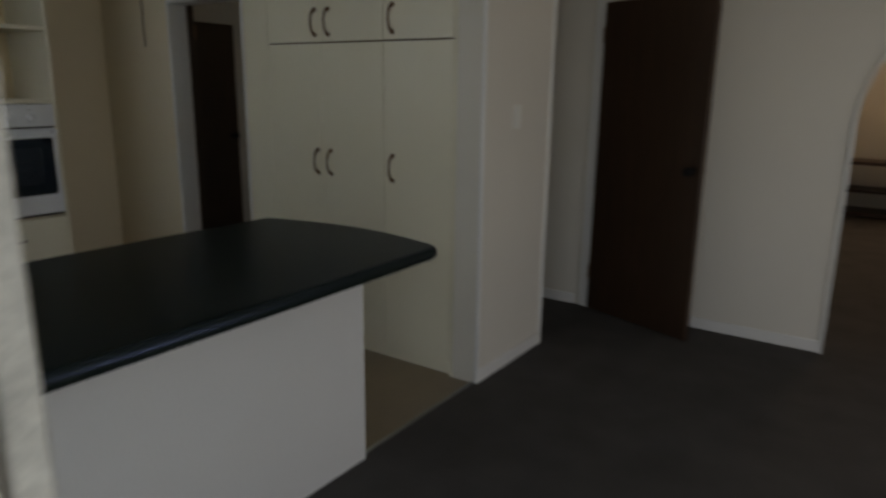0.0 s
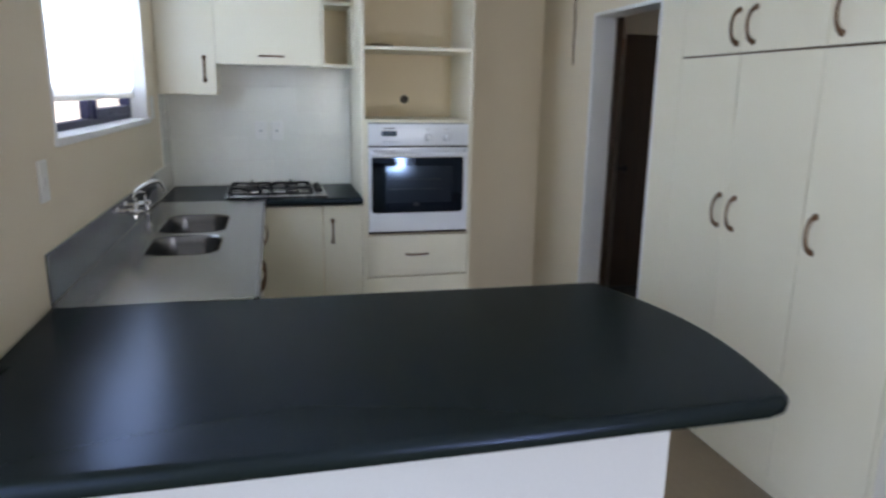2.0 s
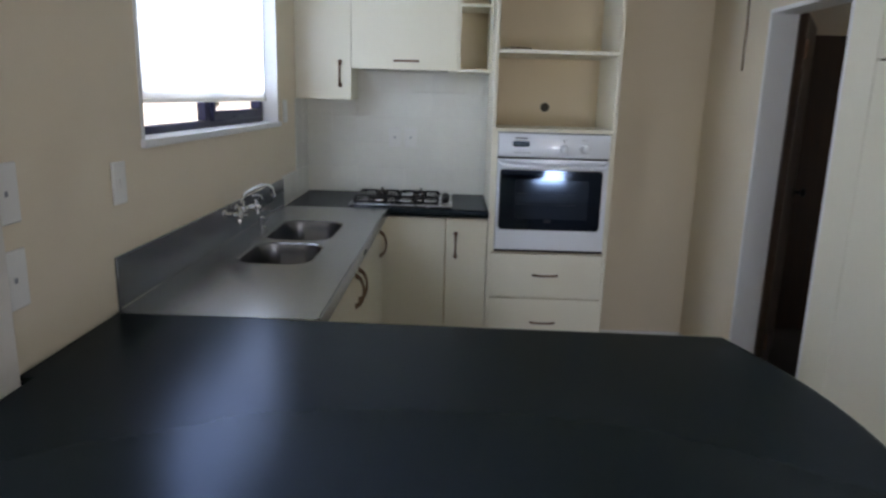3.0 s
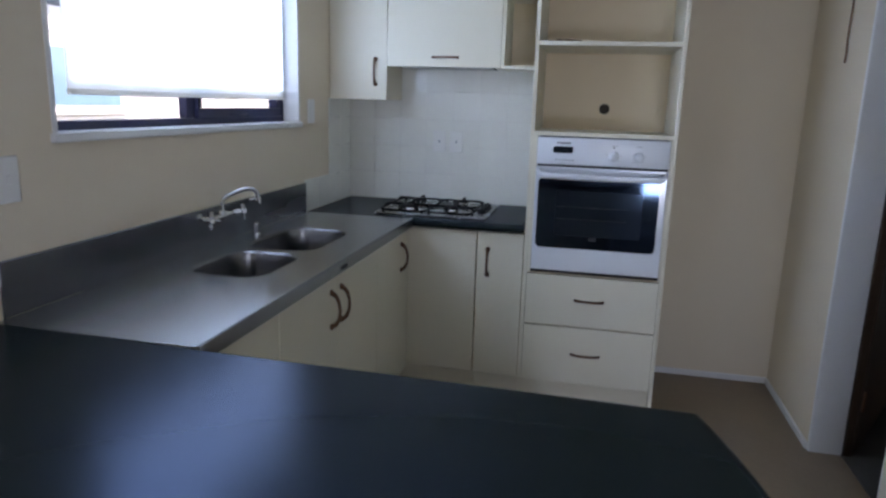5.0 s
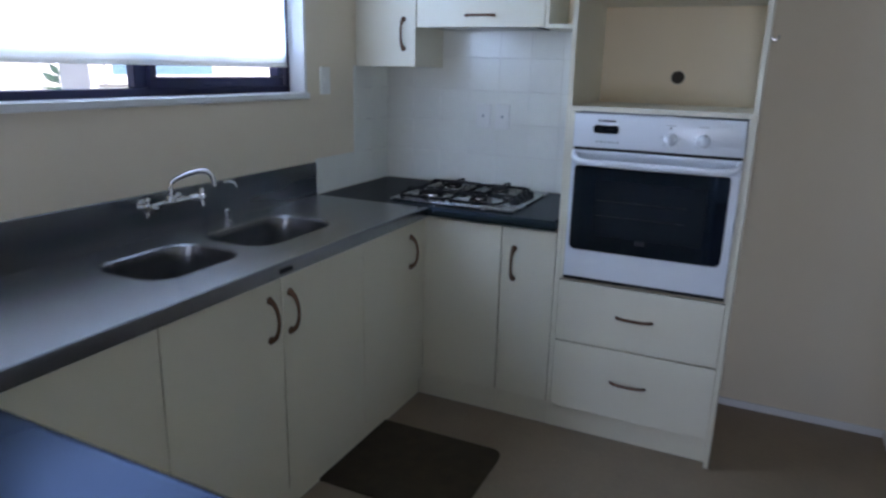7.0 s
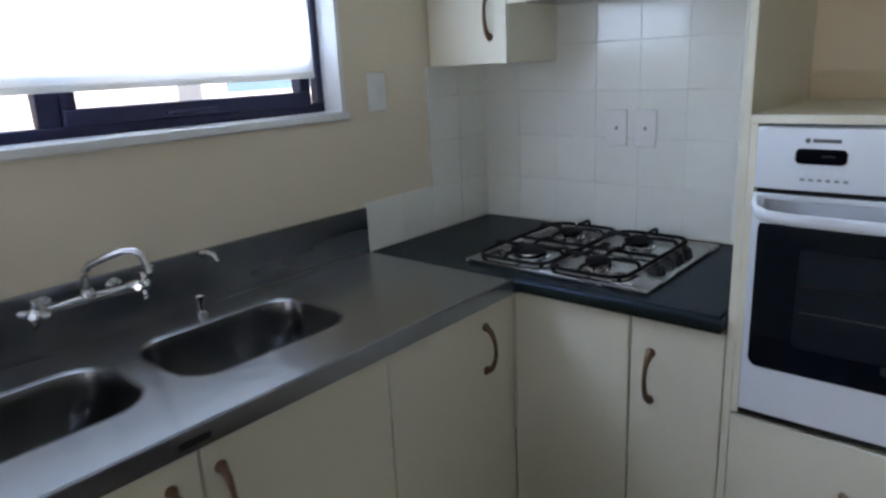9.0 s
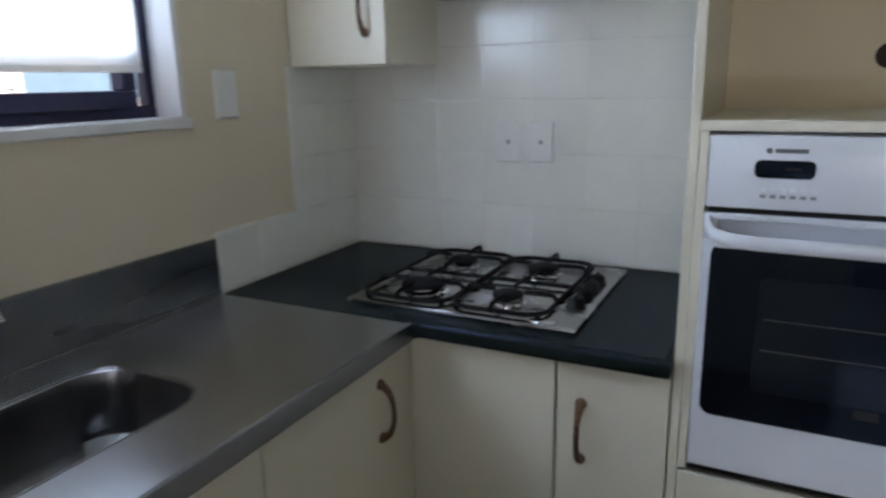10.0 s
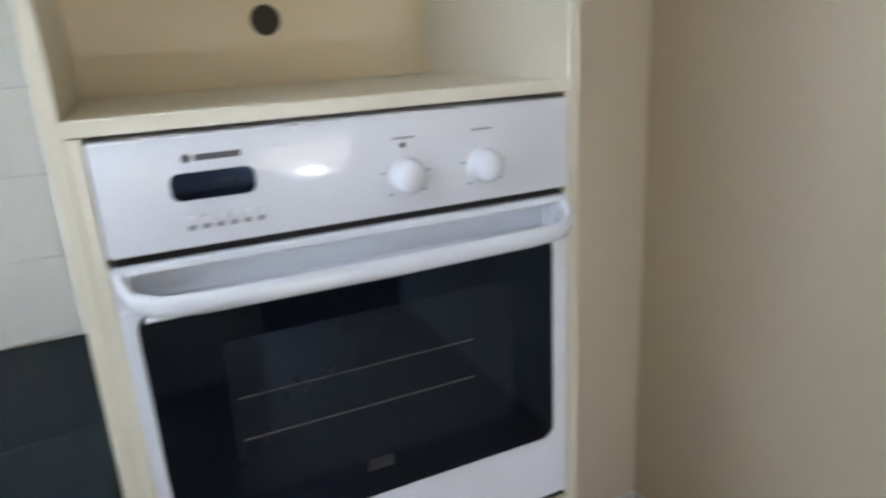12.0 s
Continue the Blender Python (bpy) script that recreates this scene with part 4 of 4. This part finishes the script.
cx, cy = ol[-1]
ol += [(cx - 0.014, cy - 0.060), (cx - 0.026, cy - 0.088), (cx - 0.048, cy - 0.108), (cx - 0.090, cy - 0.118)]
ol += [(1.0, -3.412), (0.5, -3.410), (0.036, -3.404), (0.036, -2.920), (0.002, -2.920)]
solid("benchtop", slab(ol, 0.856, 0.900, 0.019), LAMINATE, "dark laminate breakfast bar top with rounded end", "benchtop")

# ---- wall fittings ----
def wall_plate(place, out, w, h, label, category, name, dot=True, rocker=False):
    p, o = Vector(place), Vector(out)
    side = Vector((0, 0, 1)).cross(o)
    t = thing(name, place, label, category)

    def put(w0, w1, h0, h1, d0, d1, bev):
        a = p + side * w0 + o * d0
        b = p + side * w1 + o * d1
        return B(min(a.x, b.x), max(a.x, b.x), min(a.y, b.y), max(a.y, b.y), p.z + h0, p.z + h1, bevel=bev)
    part("plate", put(-w / 2, w / 2, -h / 2, h / 2, 0.0, 0.009, 0.003), PLASTIC, t)
    if dot:
        part("switch_button", put(-0.005, 0.005, -0.006, 0.006, 0.0085, 0.0105, 0.001), GREYPRINT, t)
    if rocker:
        part("rocker", put(-0.007, 0.007, -0.012, 0.012, 0.0085, 0.013, 0.002), PLASTIC, t)
    return t


for x in (0.543, 0.641):
    wall_plate((x, -0.0068, 1.242), (0, -1, 0), 0.072, 0.118, "white single power point on the tiled wall", "power point", "power_point")
wall_plate((0.0, -0.562, 1.395), (1, 0, 0), 0.075, 0.118, "white light switch beside the window", "switch", "light_switch", dot=False, rocker=True)
wall_plate((0.0, -2.400, 1.240), (1, 0, 0), 0.070, 0.115, "white plate on the cream wall over the bench", "switch", "light_switch", dot=False, rocker=True)
wall_plate((2.722, -3.10, 1.306), (0, -1, 0), 0.070, 0.115, "white light switch on the pale wall", "switch", "light_switch", dot=False, rocker=True)
t = wall_plate((3.9, -2.70, 1.33), (-1, 0, 0), 0.05, 0.05, "small dark thermostat on the hall wall", "thermostat", "thermostat", dot=True)
for ob in t.children:
    ob.data.materials[0] = BLACK
for z in (1.275, 1.095):
    wall_plate((0.0, -2.870, z), (1, 0, 0), 0.085, 0.125, "white wall box beside the sliding door", "power point", "wall_box", dot=True)
t = thing("hanging_cord", (2.42, -0.50, 1.67), "thin dark cord hanging on the cream wall", "cord")
bm = bmesh.new()
tube(bm, [(2.414, -0.50, 2.10), (2.413, -0.496, 2.0), (2.414, -0.504, 1.90), (2.413, -0.50, 1.78), (2.4145, -0.506, 1.70), (2.414, -0.501, 1.672)], 0.0045, 6)
part("cord", bm, BRONZE, t)
bm = bmesh.new()
lathe(bm, (2.42, -0.50, 2.105), (-1, 0, 0), [(0, 0.012), (0.006, 0.012), (0.012, 0.006)], 12)
part("hook", bm, PLASTIC, t)
t = thing("side_hook", (1.760, -0.36, 1.60), "small shiny clear hook stuck on the cabinet side", "hook")
part("hook_plate", B(1.7595, 1.763, -0.375, -0.345, 1.575, 1.625, bevel=0.001), PLASTIC, t)
bm = bmesh.new()
tube(bm, [(1.763, -0.36, 1.592), (1.777, -0.36, 1.586), (1.785, -0.36, 1.592), (1.787, -0.36, 1.604)], [0.006, 0.005, 0.005, 0.004], 8)
part("hook_arm", bm, CHROME, t)

# floor mat
solid("floor_mat", prism(rounded(0.440, 1.022, -1.340, -0.862, 0.045), 0.0, 0.010), MAT, "dark brown rectangular mat on the vinyl floor", "mat")

# ---- living room beyond the arch ----
lc = thing("low_cabinet", (9.2, -4.7, 0), "long dark wooden low shelf unit", "cabinet")
for z0, z1 in ((0.62, 0.66), (0.30, 0.33), (0.03, 0.07)):
    part("shelf", B(8.9, 9.4, -6.2, -4.0, z0, z1, bevel=0.004), DOORWOOD, lc)
for y in (-6.2, -5.1, -4.04):
    part("upright", B(8.9, 9.4, y, y + 0.04, 0.006, 0.62), DOORWOOD, lc)

# ---- outside ----
nh = thing("neighbour_house", (-9, 3, -0.2), "pale weatherboard house beyond the lawn", "house")
part("wall", B(-12, -8.5, -2, 60, -0.2, 2.7), WEATHER, nh)
for k in range(18):
    part("weatherboard", B(-8.5, -8.47, -2.0, 60.0, -0.05 + k * 0.15, -0.05 + k * 0.15 + 0.135, bevel=0.004), WEATHER, nh)
rb = bmesh.new()
a = [rb.verts.new(p) for p in ((-8.0, -2.5, 2.6), (-8.0, 60.5, 2.6), (-10.2, 60.5, 4.0), (-10.2, -2.5, 4.0), (-12.5, -2.5, 2.6), (-12.5, 60.5, 2.6))]
rb.faces.new((a[0], a[1], a[2], a[3]))
rb.faces.new((a[3], a[2], a[5], a[4]))
rb.faces.new((a[0], a[3], a[4]))
rb.faces.new((a[1], a[5], a[2]))
rb.faces.new((a[0], a[4], a[5], a[1]))
part("roof", rb, ROOFING, nh)
for y in (-1.6, 21.5):
    w = part("window", B(-8.47, -8.44, y, y + 1.5, 0.9, 2.0, bevel=0.01), ALUM, nh)
    part("pane", B(-8.45, -8.43, y + 0.06, y + 1.44, 0.96, 1.94), OVENPANE, w)


# made-up cupboard in place of an unidentified white shape with a blue pane
sh = thing("outdoor_stand_in", (-3.2, 2.4, -0.12), "white painted stand-in with a blue-tinted window for an unidentified shape", "cupboard")
part("wall", B(-3.36, -3.04, 0.62, 4.2, -0.12, 2.15), WEATHER, sh)
for k in range(13):
    part("weatherboard", B(-3.04, -3.018, 0.62, 4.2, -0.10 + k * 0.17, 0.055 + k * 0.17, bevel=0.004), WEATHER, sh)
bm = upright([(-3.50, 2.14), (-2.85, 2.30), (-2.85, 2.34), (-3.50, 2.18)], 0.5, 4.35)
part("roof", bm, ROOFING, sh)
w = part("window", B(-3.030, -3.000, 0.76, 1.98, 1.30, 1.86, bevel=0.006), WEATHER, sh)
part("pane", B(-3.006, -2.994, 0.82, 1.92, 1.345, 1.82), TINTED, w, "pale blue reflecting glass")
part("sill", B(-3.030, -2.960, 0.72, 2.02, 1.265, 1.30, bevel=0.006), WEATHER, w)


def shrub(place, size, seed):
    rnd = random.Random(seed)
    t = thing("shrub", place, "leafy green garden shrub on the lawn", "shrub")
    p = Vector(place)
    bm = bmesh.new()
    tips = []
    for k in range(9):
        a, s = rnd.uniform(0, 6.28), rnd.uniform(0.25, 0.6) * size
        tip = p + Vector((math.cos(a) * s, math.sin(a) * s, size * rnd.uniform(0.7, 1.2)))
        tube(bm, [p, p + (tip - p) * 0.5 + Vector((0, 0, 0.1)), tip], [0.04, 0.025, 0.008], 6)
        tips.append(tip)
    part("trunk", bm, BARK, t)
    bm = bmesh.new()
    for k in range(1100):
        c = rnd.choice(tips) * 0.7 + p * 0.3 + Vector((rnd.gauss(0, 0.22), rnd.gauss(0, 0.22), rnd.gauss(0.1, 0.22))) * size
        d = Vector((rnd.gauss(0, 1), rnd.gauss(0, 1), rnd.gauss(0, 0.6))).normalized() * 0.11
        e = d.cross(Vector((rnd.gauss(0, 1), rnd.gauss(0, 1), rnd.gauss(0, 1)))).normalized() * 0.05
        bm.faces.new([bm.verts.new(c + v) for v in (-d, e, d, -e)])
    part("crown", bm, LEAF, t)
    return t


for k, pl in enumerate(((-6.2, 3.4, -0.2),)):
    shrub(pl, (1.1, 1.0, 0.9)[k], k)

# ---- wall tiles, one by one ----
J = 0.0018


def tile_mesh(w, h, axis):
    bm = B(-w / 2, w / 2, -0.0065, 0.0, -h / 2, h / 2, bevel=0.0016) if axis == "y" else B(0.0, 0.0065, -w / 2, w / 2, -h / 2, h / 2, bevel=0.0016)
    return mesh_of("tile", bm, TILE)


sp_n = solid("splashback_north", B(0.0, 1.107, -0.0056, 0.0, 0.900, 1.640), GROUT, "white square-tiled splashback behind the hob", "splashback", "structure")
sp_w = solid("splashback_west", B(0.0, 0.0056, -0.325, -0.0056, 0.900, 1.463), GROUT, "white square tiles on the wall beside the hob", "splashback", "structure")
sp_l = solid("splashback_low", B(0.0, 0.0056, -0.645, -0.325, 0.900, 1.058), GROUT, "single row of white tiles behind the bench", "splashback", "structure")
cache = {}


def tile_at(cx, cy, cz, w, h, axis, parent):
    key = (round(w, 4), round(h, 4), axis)
    if key not in cache:
        cache[key] = tile_mesh(w - J * 0.5, h - J, axis)
    piece("tile", cache[key], (cx, cy, cz), parent)


zrows = [(0.903, 1.056), (1.056, 1.209), (1.209, 1.361), (1.361, 1.5135), (1.5135, 1.634)]
xs = [0.009, 0.158, 0.3105, 0.463, 0.6155, 0.768, 0.9205, 1.073, 1.107]
for z0, z1 in zrows:
    for x0, x1 in zip(xs, xs[1:]):
        top = z1
        if x1 < 0.32 and z1 > 1.461:
            if z0 > 1.44:
                continue
            top = 1.461
        tile_at((x0 + x1) / 2, -0.0005, (z0 + top) / 2, x1 - x0, top - z0, "y", sp_n)
yw = [-0.325, -0.165, -0.0085]
for z0, z1 in zrows[:4]:
    top = min(z1, 1.461)
    for y0, y1 in zip(yw, yw[1:]):
        tile_at(0.0005, (y0 + y1) / 2, (z0 + top) / 2, y1 - y0, top - z0, "x", sp_w)
for y0, y1 in ((-0.645, -0.485), (-0.485, -0.325)):
    tile_at(0.0005, (y0 + y1) / 2, 0.979, y1 - y0, 0.152, "x", sp_l)
